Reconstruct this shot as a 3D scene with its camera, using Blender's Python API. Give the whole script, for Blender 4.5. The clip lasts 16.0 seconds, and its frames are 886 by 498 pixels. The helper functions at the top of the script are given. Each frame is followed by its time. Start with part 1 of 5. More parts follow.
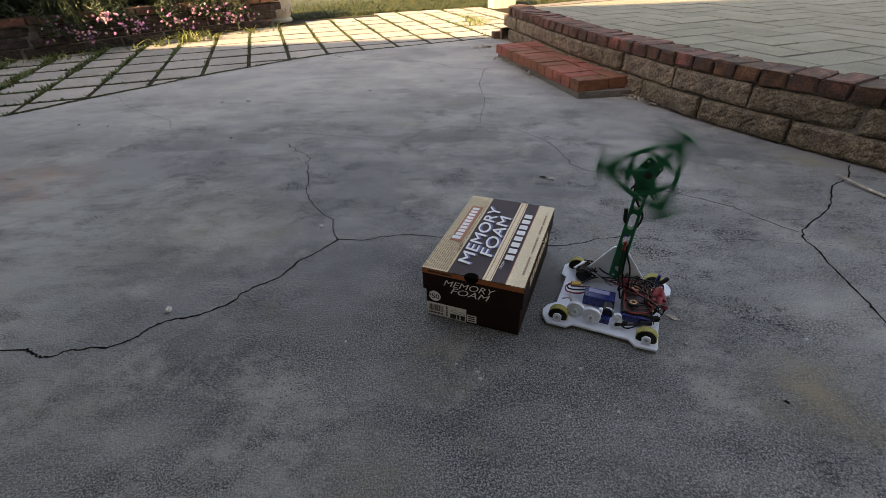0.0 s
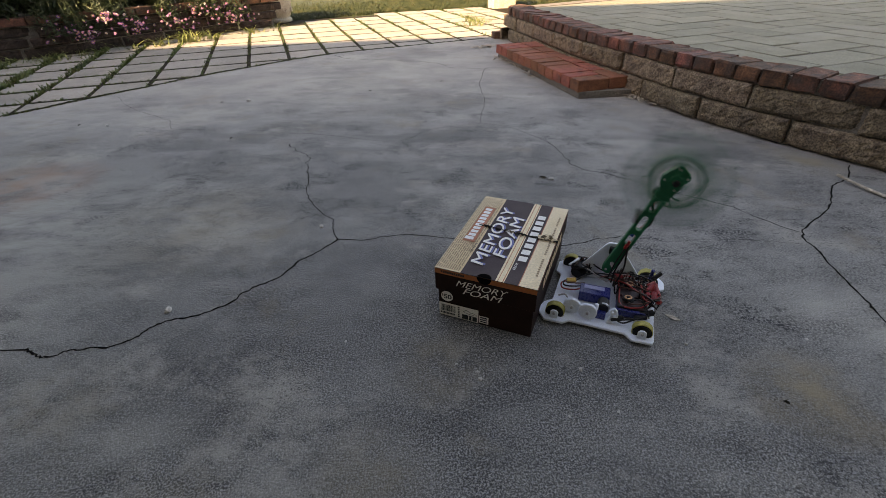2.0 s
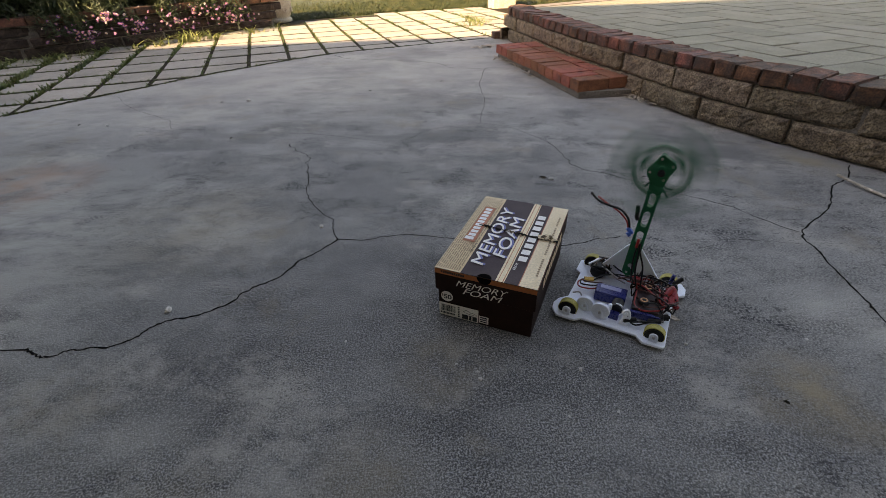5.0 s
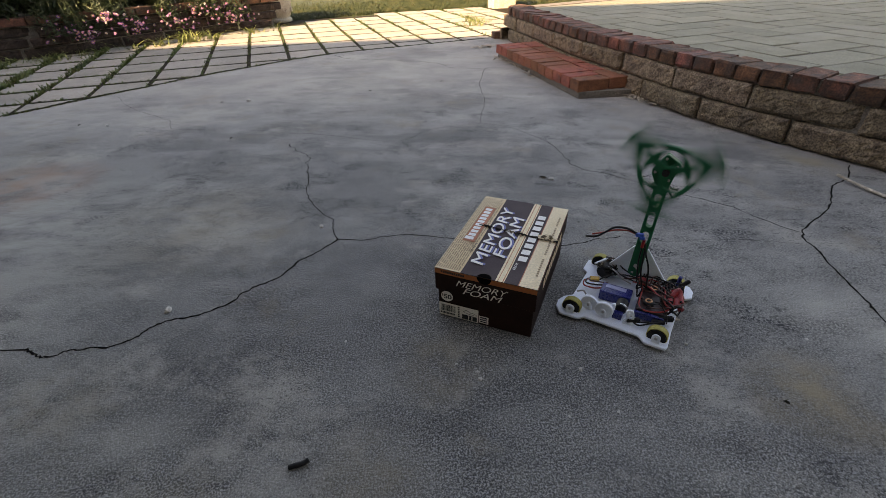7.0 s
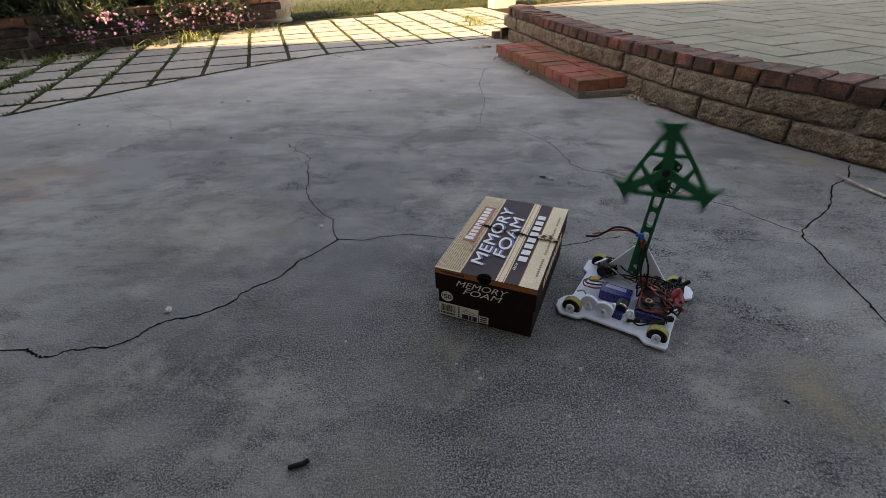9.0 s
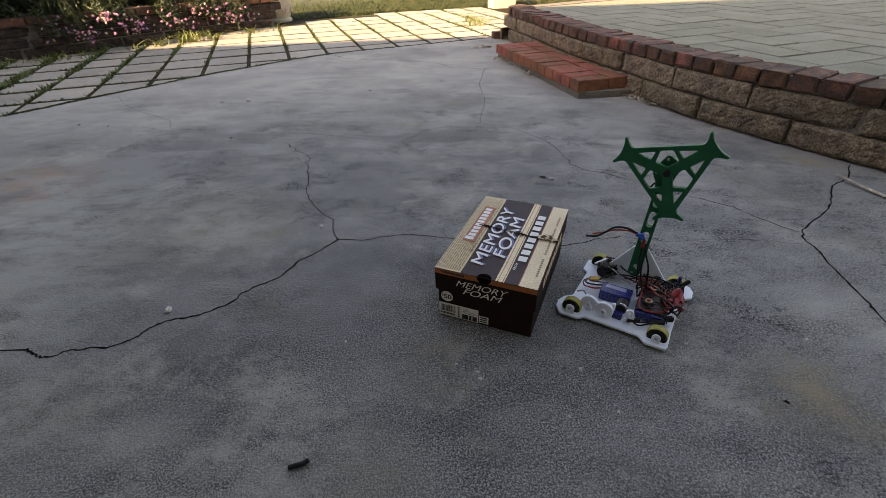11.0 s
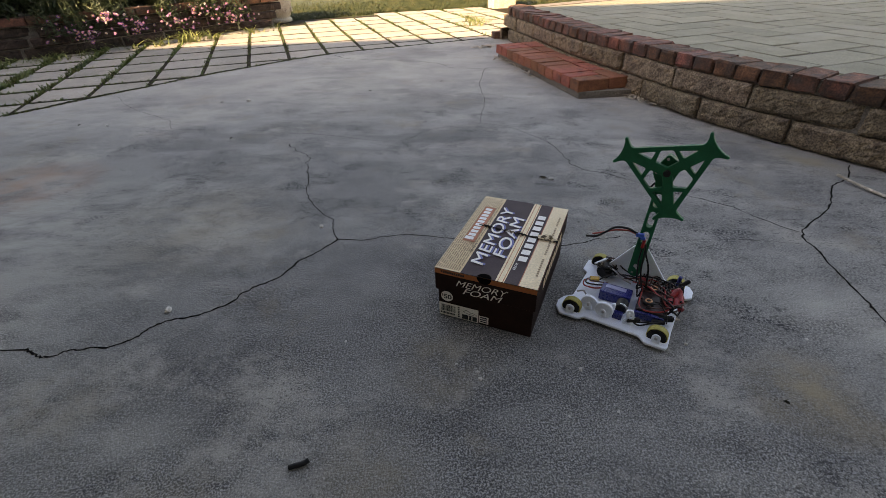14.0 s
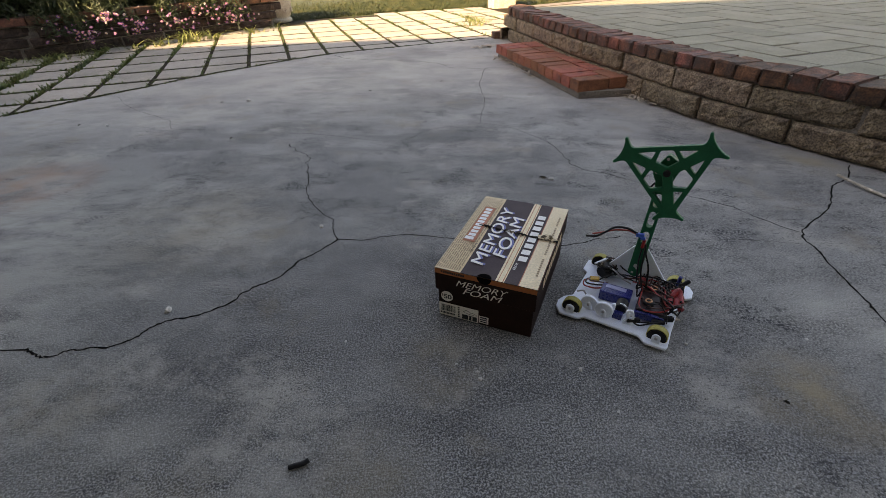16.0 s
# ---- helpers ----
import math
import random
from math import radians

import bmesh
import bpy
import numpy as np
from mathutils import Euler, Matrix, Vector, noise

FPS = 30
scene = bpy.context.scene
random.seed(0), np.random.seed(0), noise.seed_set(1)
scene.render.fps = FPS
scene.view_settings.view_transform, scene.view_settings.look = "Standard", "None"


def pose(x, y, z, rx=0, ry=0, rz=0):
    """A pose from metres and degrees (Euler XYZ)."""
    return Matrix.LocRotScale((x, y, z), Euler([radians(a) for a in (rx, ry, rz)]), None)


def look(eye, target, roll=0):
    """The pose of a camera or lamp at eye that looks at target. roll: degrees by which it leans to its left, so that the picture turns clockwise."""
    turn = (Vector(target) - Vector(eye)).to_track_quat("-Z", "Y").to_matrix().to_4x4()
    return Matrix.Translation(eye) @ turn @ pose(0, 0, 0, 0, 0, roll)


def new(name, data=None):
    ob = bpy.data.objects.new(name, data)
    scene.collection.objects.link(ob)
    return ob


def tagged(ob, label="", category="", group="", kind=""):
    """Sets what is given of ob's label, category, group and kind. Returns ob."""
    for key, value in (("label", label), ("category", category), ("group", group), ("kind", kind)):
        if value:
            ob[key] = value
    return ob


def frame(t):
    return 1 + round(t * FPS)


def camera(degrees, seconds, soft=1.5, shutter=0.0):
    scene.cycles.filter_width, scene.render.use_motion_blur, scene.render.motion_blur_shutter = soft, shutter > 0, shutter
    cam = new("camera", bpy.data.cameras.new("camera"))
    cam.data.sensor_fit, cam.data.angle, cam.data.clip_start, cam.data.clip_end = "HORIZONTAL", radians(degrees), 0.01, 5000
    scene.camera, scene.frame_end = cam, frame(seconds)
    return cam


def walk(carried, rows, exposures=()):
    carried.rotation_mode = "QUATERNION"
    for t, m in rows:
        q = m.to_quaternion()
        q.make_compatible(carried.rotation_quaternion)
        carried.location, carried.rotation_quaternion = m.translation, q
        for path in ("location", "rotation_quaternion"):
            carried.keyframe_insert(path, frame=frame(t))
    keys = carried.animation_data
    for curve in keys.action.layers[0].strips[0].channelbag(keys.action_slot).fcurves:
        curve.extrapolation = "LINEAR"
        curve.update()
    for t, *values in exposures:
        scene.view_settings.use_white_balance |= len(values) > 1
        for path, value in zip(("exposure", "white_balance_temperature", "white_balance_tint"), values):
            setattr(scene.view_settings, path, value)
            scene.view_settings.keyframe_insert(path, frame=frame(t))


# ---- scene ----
# The camera stands on a low tripod and looks down over the slab.
EYE = (0.0, 0.0, 0.685)
PITCH = 0.5858
cam = camera(88.707, 16.0, soft=0.5, shutter=1.33)
aim = (0.0, math.cos(PITCH), 0.685 - math.sin(PITCH))
walk(cam, [(0.0, look(EYE, aim, -1.593)), (16.0, look(EYE, aim, -1.593))], exposures=[(0.0, 1.91, 10300, 22), (9.0, 1.91, 10300, 22), (12.0, 1.95, 10300, 22), (16.0, 1.95, 10300, 22)])

# ---- world and sun: late sun from behind, the house shades the slab ----
SUN_TO = Vector((-0.68, -0.733, 0.0)).normalized()
SUN_EL = radians(32)
world = bpy.data.worlds.new("sky")
scene.world = world
world.use_nodes = True
wn = world.node_tree.nodes
wl = world.node_tree.links
sky = wn.new("ShaderNodeTexSky")
sky.sky_type = "NISHITA"
sky.sun_disc = False
sky.sun_elevation = SUN_EL
sky.sun_rotation = math.atan2(SUN_TO.x, SUN_TO.y)
wl.new(sky.outputs["Color"], wn["Background"].inputs["Color"])
wn["Background"].inputs["Strength"].default_value = 0.14
sun_data = bpy.data.lights.new("sun", "SUN")
sun_data.energy, sun_data.angle, sun_data.color = 5.0, radians(0.53), (1.0, 0.88, 0.69)
sun = new("sun", sun_data)
way = Vector((SUN_TO.x * math.cos(SUN_EL), SUN_TO.y * math.cos(SUN_EL), math.sin(SUN_EL)))
sun.matrix_world = look(way * 20, (0, 0, 0))


# ---- materials ----
def mat(name, colors, rough=0.8, scale=8.0, fine=120.0, fine_amount=0.35, bump=0.2, bump_scale=None, metal=0.0,
        vary=0.0, spots=None, spot_scale=3.0, spot_at=(0.55, 0.7), spec=0.5):
    """Two scales of noise between the given colours, a fine grain, relief, and a shift from piece to piece."""
    m = bpy.data.materials.new(name)
    m.use_nodes = True
    n, l = m.node_tree.nodes, m.node_tree.links
    b = n["Principled BSDF"]
    b.inputs["Roughness"].default_value = rough
    b.inputs["Metallic"].default_value = metal
    b.inputs["Specular IOR Level"].default_value = spec
    co = n.new("ShaderNodeTexCoord")
    info = n.new("ShaderNodeObjectInfo")
    off = n.new("ShaderNodeVectorMath")
    off.operation = "MULTIPLY_ADD"
    off.inputs[0].default_value = (37.0, 17.0, 29.0)
    l.new(info.outputs["Random"], off.inputs[1])
    l.new(co.outputs["Object"], off.inputs[2])
    src = off.outputs[0] if vary else co.outputs["Object"]

    def noise_tex(s, detail=5.0, r=0.6):
        t = n.new("ShaderNodeTexNoise")
        t.inputs["Scale"].default_value, t.inputs["Detail"].default_value, t.inputs["Roughness"].default_value = s, detail, r
        l.new(src, t.inputs["Vector"])
        return t.outputs["Fac"]

    big, small = noise_tex(scale), noise_tex(fine, 3.0)
    ramp = n.new("ShaderNodeValToRGB")
    els = ramp.color_ramp.elements
    els[0].position, els[1].position = 0.32, 0.68
    els[0].color, els[1].color = (*colors[0], 1), (*colors[-1], 1)
    for i, c in enumerate(colors[1:-1]):
        e = els.new(0.32 + 0.36 * (i + 1) / (len(colors) - 1))
        e.color = (*c, 1)
    l.new(big, ramp.inputs["Fac"])
    col = ramp.outputs["Color"]

    def mix(kind, a, f, fac):
        x = n.new("ShaderNodeMix")
        x.data_type, x.blend_type = "RGBA", kind
        if isinstance(fac, float):
            x.inputs[0].default_value = fac
        else:
            l.new(fac, x.inputs[0])
        l.new(a, x.inputs[6])
        if isinstance(f, tuple):
            x.inputs[7].default_value = f
        else:
            l.new(f, x.inputs[7])
        return x.outputs[2]

    def span(v, a0, a1, b0, b1):
        r = n.new("ShaderNodeMapRange")
        for k, val in zip(("From Min", "From Max", "To Min", "To Max"), (a0, a1, b0, b1)):
            r.inputs[k].default_value = val
        l.new(v, r.inputs["Value"])
        return r.outputs["Result"]

    if spots:
        s = noise_tex(spot_scale, 6.0, 0.65)
        col = mix("MIX", col, (*spots, 1), span(s, spot_at[0], spot_at[1], 0.0, 0.8))
    if fine_amount:
        g = span(small, 0.38, 0.62, 1 - fine_amount, 1 + fine_amount)
        grey = n.new("ShaderNodeCombineColor")
        for k in ("Red", "Green", "Blue"):
            l.new(g, grey.inputs[k])
        col = mix("MULTIPLY", col, grey.outputs["Color"], 1.0)
    if vary:
        h = n.new("ShaderNodeHueSaturation")
        l.new(span(info.outputs["Random"], 0, 1, 1 - vary, 1 + vary), h.inputs["Value"])
        l.new(span(info.outputs["Random"], 0, 1, 0.5 + 0.05 * vary, 0.5 - 0.05 * vary), h.inputs["Hue"])
        l.new(col, h.inputs["Color"])
        col = h.outputs["Color"]
    l.new(col, b.inputs["Base Color"])
    l.new(span(small, 0.2, 0.8, max(0.05, rough - 0.12), min(1.0, rough + 0.1)), b.inputs["Roughness"])
    if bump:
        k = n.new("ShaderNodeBump")
        k.inputs["Strength"].default_value = bump
        k.inputs["Distance"].default_value = 0.004
        l.new(noise_tex(bump_scale or fine, 6.0, 0.7), k.inputs["Height"])
        l.new(k.outputs["Normal"], b.inputs["Normal"])
    return m


CONCRETE = mat("concrete", [(0.220, 0.218, 0.206), (0.305, 0.302, 0.282), (0.395, 0.386, 0.354)], 0.92, 2.2, 260, 0.32, 0.7, 260, spec=0.25)


# the pale skin's warm tone includes the warm bounced light on the far slab
RUST, TAN, PALE_LIT_SKIN, DAMP = (0.42, 0.22, 0.145), (0.31, 0.255, 0.17), (0.43, 0.42, 0.38), (0.12, 0.12, 0.125)
STAINS = [(-1.50, 1.50, 0.30, RUST, 0.7, True), (-1.75, 1.52, 0.45, TAN, 0.2, True), (-1.42, 1.52, 0.12, PALE_LIT_SKIN, 0.6, True), (0.66, 0.53, 0.13, TAN, 0.8, True), (0.86, 0.76, 0.16, PALE_LIT_SKIN, 0.6, False), (0.98, 0.62, 0.22, PALE_LIT_SKIN, 0.55, False),
          (0.93, 0.42, 0.22, TAN, 0.4, True), (-0.75, 0.50, 0.22, PALE_LIT_SKIN, 0.5, False), (-0.52, 0.46, 0.14, PALE_LIT_SKIN, 0.45, False), (-0.42, 0.33, 0.10, TAN, 0.5, True), (0.0, 0.62, 0.12, TAN, 0.45, True), (-0.12, 0.40, 0.12, TAN, 0.35, True),
          (-0.8, 2.9, 0.9, PALE_LIT_SKIN, 0.5, False), (-1.9, 2.4, 0.8, PALE_LIT_SKIN, 0.5, False), (0.2, 3.4, 0.8, PALE_LIT_SKIN, 0.5, False), (-1.35, 1.15, 0.65, PALE_LIT_SKIN, 0.9, False), (-1.0, 0.85, 0.4, PALE_LIT_SKIN, 0.45, False), (-0.75, 1.2, 0.35, TAN, 0.30, False),
          (-0.35, 1.85, 0.55, DAMP, 0.35, False), (0.15, 1.75, 0.45, DAMP, 0.35, False), (-1.1, 1.8, 0.4, DAMP, 0.35, False), (1.25, 2.0, 0.14, TAN, 0.5, True), (1.36, 1.55, 0.15, TAN, 0.6, True)]


def weather_concrete(m):
    """Worn grainy areas that also carry shade, pale and rusty stains on the slab."""
    n, l = m.node_tree.nodes, m.node_tree.links
    b = n["Principled BSDF"]
    col = b.inputs["Base Color"].links[0].from_socket
    co = n.new("ShaderNodeTexCoord")

    def tex(s, detail=5.0, r=0.6, stretch=None):
        t = n.new("ShaderNodeTexNoise")
        t.inputs["Scale"].default_value, t.inputs["Detail"].default_value, t.inputs["Roughness"].default_value = s, detail, r
        src = co.outputs["Object"]
        if stretch:
            mp = n.new("ShaderNodeMapping")
            mp.inputs["Scale"].default_value = stretch
            mp.inputs["Rotation"].default_value = (0, 0, 0.5)
            l.new(src, mp.inputs["Vector"])
            src = mp.outputs["Vector"]
        l.new(src, t.inputs["Vector"])
        return t.outputs["Fac"]

    def span(v, a0, a1, b0, b1):
        r = n.new("ShaderNodeMapRange")
        for k, val in zip(("From Min", "From Max", "To Min", "To Max"), (a0, a1, b0, b1)):
            r.inputs[k].default_value = val
        l.new(v, r.inputs["Value"])
        return r.outputs["Result"]

    def mul(a, c):
        x = n.new("ShaderNodeMath")
        x.operation = "MULTIPLY"
        l.new(a, x.inputs[0])
        l.new(c, x.inputs[1])
        return x.outputs[0]

    def mix(kind, a, c, fac):
        x = n.new("ShaderNodeMix")
        x.data_type, x.blend_type = "RGBA", kind
        l.new(fac, x.inputs[0])
        l.new(a, x.inputs[6])
        if isinstance(c, tuple):
            x.inputs[7].default_value = c
        else:
            l.new(c, x.inputs[7])
        return x.outputs[2]

    # the near slab: bare sand and grit, darkened further for the shade towards the camera
    far = n.new("ShaderNodeVectorMath")
    far.operation = "DISTANCE"
    l.new(co.outputs["Object"], far.inputs[0])
    far.inputs[1].default_value = (-0.30, 0.30, 0.0)
    wear_shade = span(far.outputs["Value"], 0.55, 1.75, 1.0, 0.05)
    patch = span(tex(1.9, 6.0, 0.62), 0.40, 0.62, 0.0, 1.0)
    worn = mul(span(patch, 0, 1, 0.45, 1.0), wear_shade)
    close = span(far.outputs["Value"], 1.8, 2.9, 1.0, 0.12)
    drift = mul(close, span(far.outputs["Value"], 0.50, 1.05, 0.3, 1.0))
    grit = tex(330, 2.0, 0.55)
    # the grit colours lean blue, as the sky's light tints the near slab
    col = mix("MIX", col, (0.020, 0.022, 0.026, 1), mul(span(grit, 0.42, 0.53, 0.0, 0.95), worn))
    col = mix("MIX", col, (0.40, 0.41, 0.43, 1), mul(span(tex(270, 2.0, 0.55), 0.53, 0.64, 0.0, 0.7), worn))
    # grainy drifts where the skin has gone, away from the middle too
    drifts = mul(span(tex(2.4, 8.0, 0.68, (1.0, 2.0, 1.0)), 0.47, 0.58, 0.0, 1.0), close)
    col = mix("MIX", col, (0.030, 0.032, 0.036, 1), mul(span(tex(190, 3.0, 0.6), 0.47, 0.55, 0.0, 0.60), drifts))
    # dragged dark pits, pale cement skin, earthy and rusty stains
    pits = mul(span(tex(150, 3.0, 0.6), 0.47, 0.54, 0.0, 1.0), span(tex(5.0, 7.0, 0.72, (1.0, 1.25, 1.0)), 0.53, 0.62, 0.0, 1.0))
    col = mix("MIX", col, (0.046, 0.048, 0.052, 1), mul(pits, drift))
    pits = mul(span(tex(90, 3.0, 0.6), 0.50, 0.57, 0.0, 0.9), span(tex(12, 6.0, 0.72, (1.0, 1.25, 1.0)), 0.57, 0.65, 0.0, 1.0))
    col = mix("MIX", col, (0.050, 0.051, 0.054, 1), mul(pits, drift))
    col = mix("MIX", col, (0.44, 0.416, 0.37, 1), span(tex(1.7, 12.0, 0.76, (1.0, 1.3, 1.0)), 0.52, 0.62, 0.0, 0.65))
    col = mix("MIX", col, (0.26, 0.215, 0.15, 1), span(tex(3.2, 9.0, 0.68), 0.56, 0.68, 0.0, 0.45))
    # crisp open pores in drifts
    pores = mul(span(tex(75, 4.0, 0.62), 0.575, 0.62, 0.0, 0.6), span(tex(2.6, 8.0, 0.7, (1.0, 1.3, 1.0)), 0.44, 0.58, 0.0, 1.0))
    col = mix("MIX", col, (0.040, 0.038, 0.036, 1), mul(pores, drift))
    pores = mul(span(tex(210, 2.0, 0.5), 0.60, 0.63, 0.0, 0.85), span(tex(3.7, 8.0, 0.7), 0.40, 0.60, 0.15, 1.0))
    col = mix("MIX", col, (0.045, 0.043, 0.040, 1), mul(pores, close))
    # single stains: place, reach, colour, strength, all with ragged rims
    ragged = tex(7, 6.0, 0.65)
    streaky = tex(4.0, 7.0, 0.7, (1.0, 2.6, 1.0))
    for x, y, reach, tint, amount, edge in STAINS:
        d = n.new("ShaderNodeVectorMath")
        d.operation = "DISTANCE"
        l.new(co.outputs["Object"], d.inputs[0])
        d.inputs[1].default_value = (x, y, 0.0)
        col = mix("MIX", col, (*tint, 1), mul(span(d.outputs["Value"], reach * 0.15, reach, amount, 0.0), span(ragged if edge else streaky, 0.40, 0.58, 0.1, 1.0)))
    l.new(col, b.inputs["Base Color"])


weather_concrete(CONCRETE)
CRACK = mat("crack", [(0.005, 0.0045, 0.004), (0.014, 0.012, 0.011)], 0.95, 20, 200, 0.3, 0.0, spec=0.05)
PAVER = mat("paver", [(0.27, 0.25, 0.215), (0.35, 0.325, 0.28)], 0.9, 6, 160, 0.25, 0.4, vary=0.12, spots=(0.25, 0.23, 0.19), spot_scale=5)
PATIO = mat("patio_paver", [(0.185, 0.178, 0.130), (0.250, 0.240, 0.178)], 0.9, 5, 150, 0.22, 0.35, vary=0.10, spots=(0.24, 0.23, 0.19), spot_scale=4)
SOIL = mat("soil", [(0.018, 0.016, 0.011), (0.045, 0.038, 0.026)], 0.95, 12, 90, 0.4, 0.8, 60, spec=0.06)
MOSS = mat("dark_moss", [(0.010, 0.011, 0.006), (0.026, 0.028, 0.014)], 0.95, 30, 120, 0.4, 0.8, 60, spec=0.06)
LAWN_SOIL = mat("lawn_ground", [(0.022, 0.032, 0.009), (0.05, 0.06, 0.018)], 0.95, 9, 120, 0.4, 0.8, 80)
BRICK = mat("red_brick", [(0.22, 0.066, 0.038), (0.34, 0.115, 0.066)], 0.85, 18, 170, 0.3, 0.6, vary=0.25, spots=(0.10, 0.05, 0.04), spot_scale=14)
OLD_BRICK = mat("weathered_brick", [(0.042, 0.026, 0.019), (0.125, 0.050, 0.031), (0.24, 0.10, 0.060)], 0.9, 16, 150, 0.35, 0.7, vary=0.35,
                spots=(0.06, 0.045, 0.04), spot_scale=10, spot_at=(0.45, 0.65))
BLOCK = mat("split_block", [(0.095, 0.068, 0.046), (0.19, 0.142, 0.097), (0.28, 0.218, 0.150)], 0.95, 26, 150, 0.5, 1.0, 90, vary=0.15,
            spots=(0.11, 0.085, 0.065), spot_scale=9, spot_at=(0.48, 0.68))
# brown blocks of the planter wall, its deep shade put into the colour
SHADED_BLOCK = mat("shaded_block", [(0.022, 0.014, 0.011), (0.044, 0.029, 0.022), (0.075, 0.052, 0.041)], 0.95, 16, 90, 0.4, 1.0, 60, vary=0.2)
CHIP = mat("stone_chip", [(0.42, 0.40, 0.36), (0.55, 0.53, 0.49)], 0.9, 40, 200, 0.25, 0.4)
MORTAR = mat("mortar", [(0.12, 0.105, 0.09), (0.20, 0.175, 0.15)], 0.95, 20, 150, 0.3, 0.6)
STUCCO = mat("stucco", [(0.27, 0.25, 0.215), (0.33, 0.305, 0.265)], 0.95, 3, 80, 0.1, 0.4)
STONE = mat("carved_stone", [(0.40, 0.33, 0.25), (0.52, 0.45, 0.36)], 0.9, 14, 90, 0.25, 0.7)
GRASS = mat("grass", [(0.030, 0.055, 0.010), (0.065, 0.10, 0.020), (0.12, 0.125, 0.036)], 0.7, 9, 60, 0.3, 0.0)
LEAF = mat("leaf", [(0.009, 0.018, 0.006), (0.020, 0.036, 0.010), (0.050, 0.070, 0.022)], 0.6, 7, 40, 0.3, 0.0)
PETAL = mat("petal", [(0.22, 0.060, 0.21), (0.36, 0.14, 0.33)], 0.6, 60, 200, 0.15, 0.0, vary=0.2)
PALE = mat("pale_petal", [(0.36, 0.26, 0.33), (0.46, 0.38, 0.42)], 0.6, 60, 200, 0.1, 0.0, vary=0.1)
LAWN = mat("lawn_grass", [(0.010, 0.020, 0.004), (0.034, 0.050, 0.011), (0.10, 0.092, 0.030)], 0.7, 7, 60, 0.4, 0.0)
TUFT = mat("tuft_grass", [(0.07, 0.10, 0.025), (0.15, 0.18, 0.055), (0.27, 0.27, 0.11)], 0.6, 9, 60, 0.3, 0.0)
TWIG = mat("dry_twig", [(0.30, 0.25, 0.19), (0.55, 0.49, 0.40)], 0.85, 30, 200, 0.3, 0.3)


# ---- mesh helpers ----
def mesh_of(name, bm, material):
    me = bpy.data.meshes.new(name)
    bm.to_mesh(me)
    bm.free()
    if material:
        me.materials.append(material)
    return me


def part(name, bm, material, parent=None, label="", smooth=False):
    """One mesh object out of a bmesh, under a thing or a part."""
    ob = new(name, mesh_of(name, bm, material))
    if smooth:
        for p in ob.data.polygons:
            p.use_smooth = True
    ob.parent = parent
    if label:
        tagged(ob, label)
    return ob


def piece(name, me, parent, m):
    ob = new(name, me)
    ob.parent = parent
    ob.matrix_basis = m
    return ob


def raw(name, verts, faces, material, parent=None, label=""):
    me = bpy.data.meshes.new(name)
    me.from_pydata([tuple(v) for v in verts], [], [tuple(f) for f in faces])
    me.materials.append(material)
    ob = new(name, me)
    ob.parent = parent
    if label:
        tagged(ob, label)
    return ob


def block(size, at=(0, 0, 0), bevel=0.0, segs=1, jitter=0.0, m=None, bm=None):
    """A box with bevelled and uneven edges."""
    own = bmesh.new()
    bmesh.ops.create_cube(own, size=1.0)
    for v in own.verts:
        v.co = Vector((v.co.x * size[0], v.co.y * size[1], v.co.z * size[2]))
    if bevel:
        bmesh.ops.bevel(own, geom=own.edges[:], offset=bevel, segments=segs, affect="EDGES", profile=0.7)
    for v in own.verts:
        if jitter:
            v.co += Vector([random.uniform(-jitter, jitter) for _ in range(3)])
        v.co += Vector(at)
    if m:
        bmesh.ops.transform(own, matrix=m, verts=own.verts)
    if bm is None:
        return own
    tmp = bpy.data.meshes.new("tmp")
    own.to_mesh(tmp)
    own.free()
    bm.from_mesh(tmp)
    bpy.data.meshes.remove(tmp)
    return bm


def rod(r, h, at=(0, 0, 0), axis="z", segs=24, bevel=0.0, r2=None, m=None, bm=None):
    """A cylinder or cone along an axis, its centre at a place."""
    own = bmesh.new()
    bmesh.ops.create_cone(own, cap_ends=True, segments=segs, radius1=r, radius2=r if r2 is None else r2, depth=h)
    if bevel:
        es = [e for e in own.edges if abs(e.verts[0].co.z - e.verts[1].co.z) < 1e-6]
        bmesh.ops.bevel(own, geom=es, offset=bevel, segments=2, affect="EDGES")
    turn = {"z": Matrix(), "y": pose(0, 0, 0, 90), "x": pose(0, 0, 0, 0, 90)}[axis]
    bmesh.ops.transform(own, matrix=(m or Matrix()) @ Matrix.Translation(at) @ turn, verts=own.verts)
    if bm is None:
        return own
    tmp = bpy.data.meshes.new("tmp")
    own.to_mesh(tmp)
    own.free()
    bm.from_mesh(tmp)
    bpy.data.meshes.remove(tmp)
    return bm


def lathe(profile, segs=40, bm=None):
    bm = bm or bmesh.new()
    rings = [[bm.verts.new((r * math.cos(2 * math.pi * k / segs), r * math.sin(2 * math.pi * k / segs), z)) for k in range(segs)] for r, z in profile]
    for a, b in zip(rings, rings[1:]):
        for k in range(segs):
            bm.faces.new((a[k], a[(k + 1) % segs], b[(k + 1) % segs], b[k]))
    bm.faces.new(rings[0][::-1])
    bm.faces.new(rings[-1])
    return bm


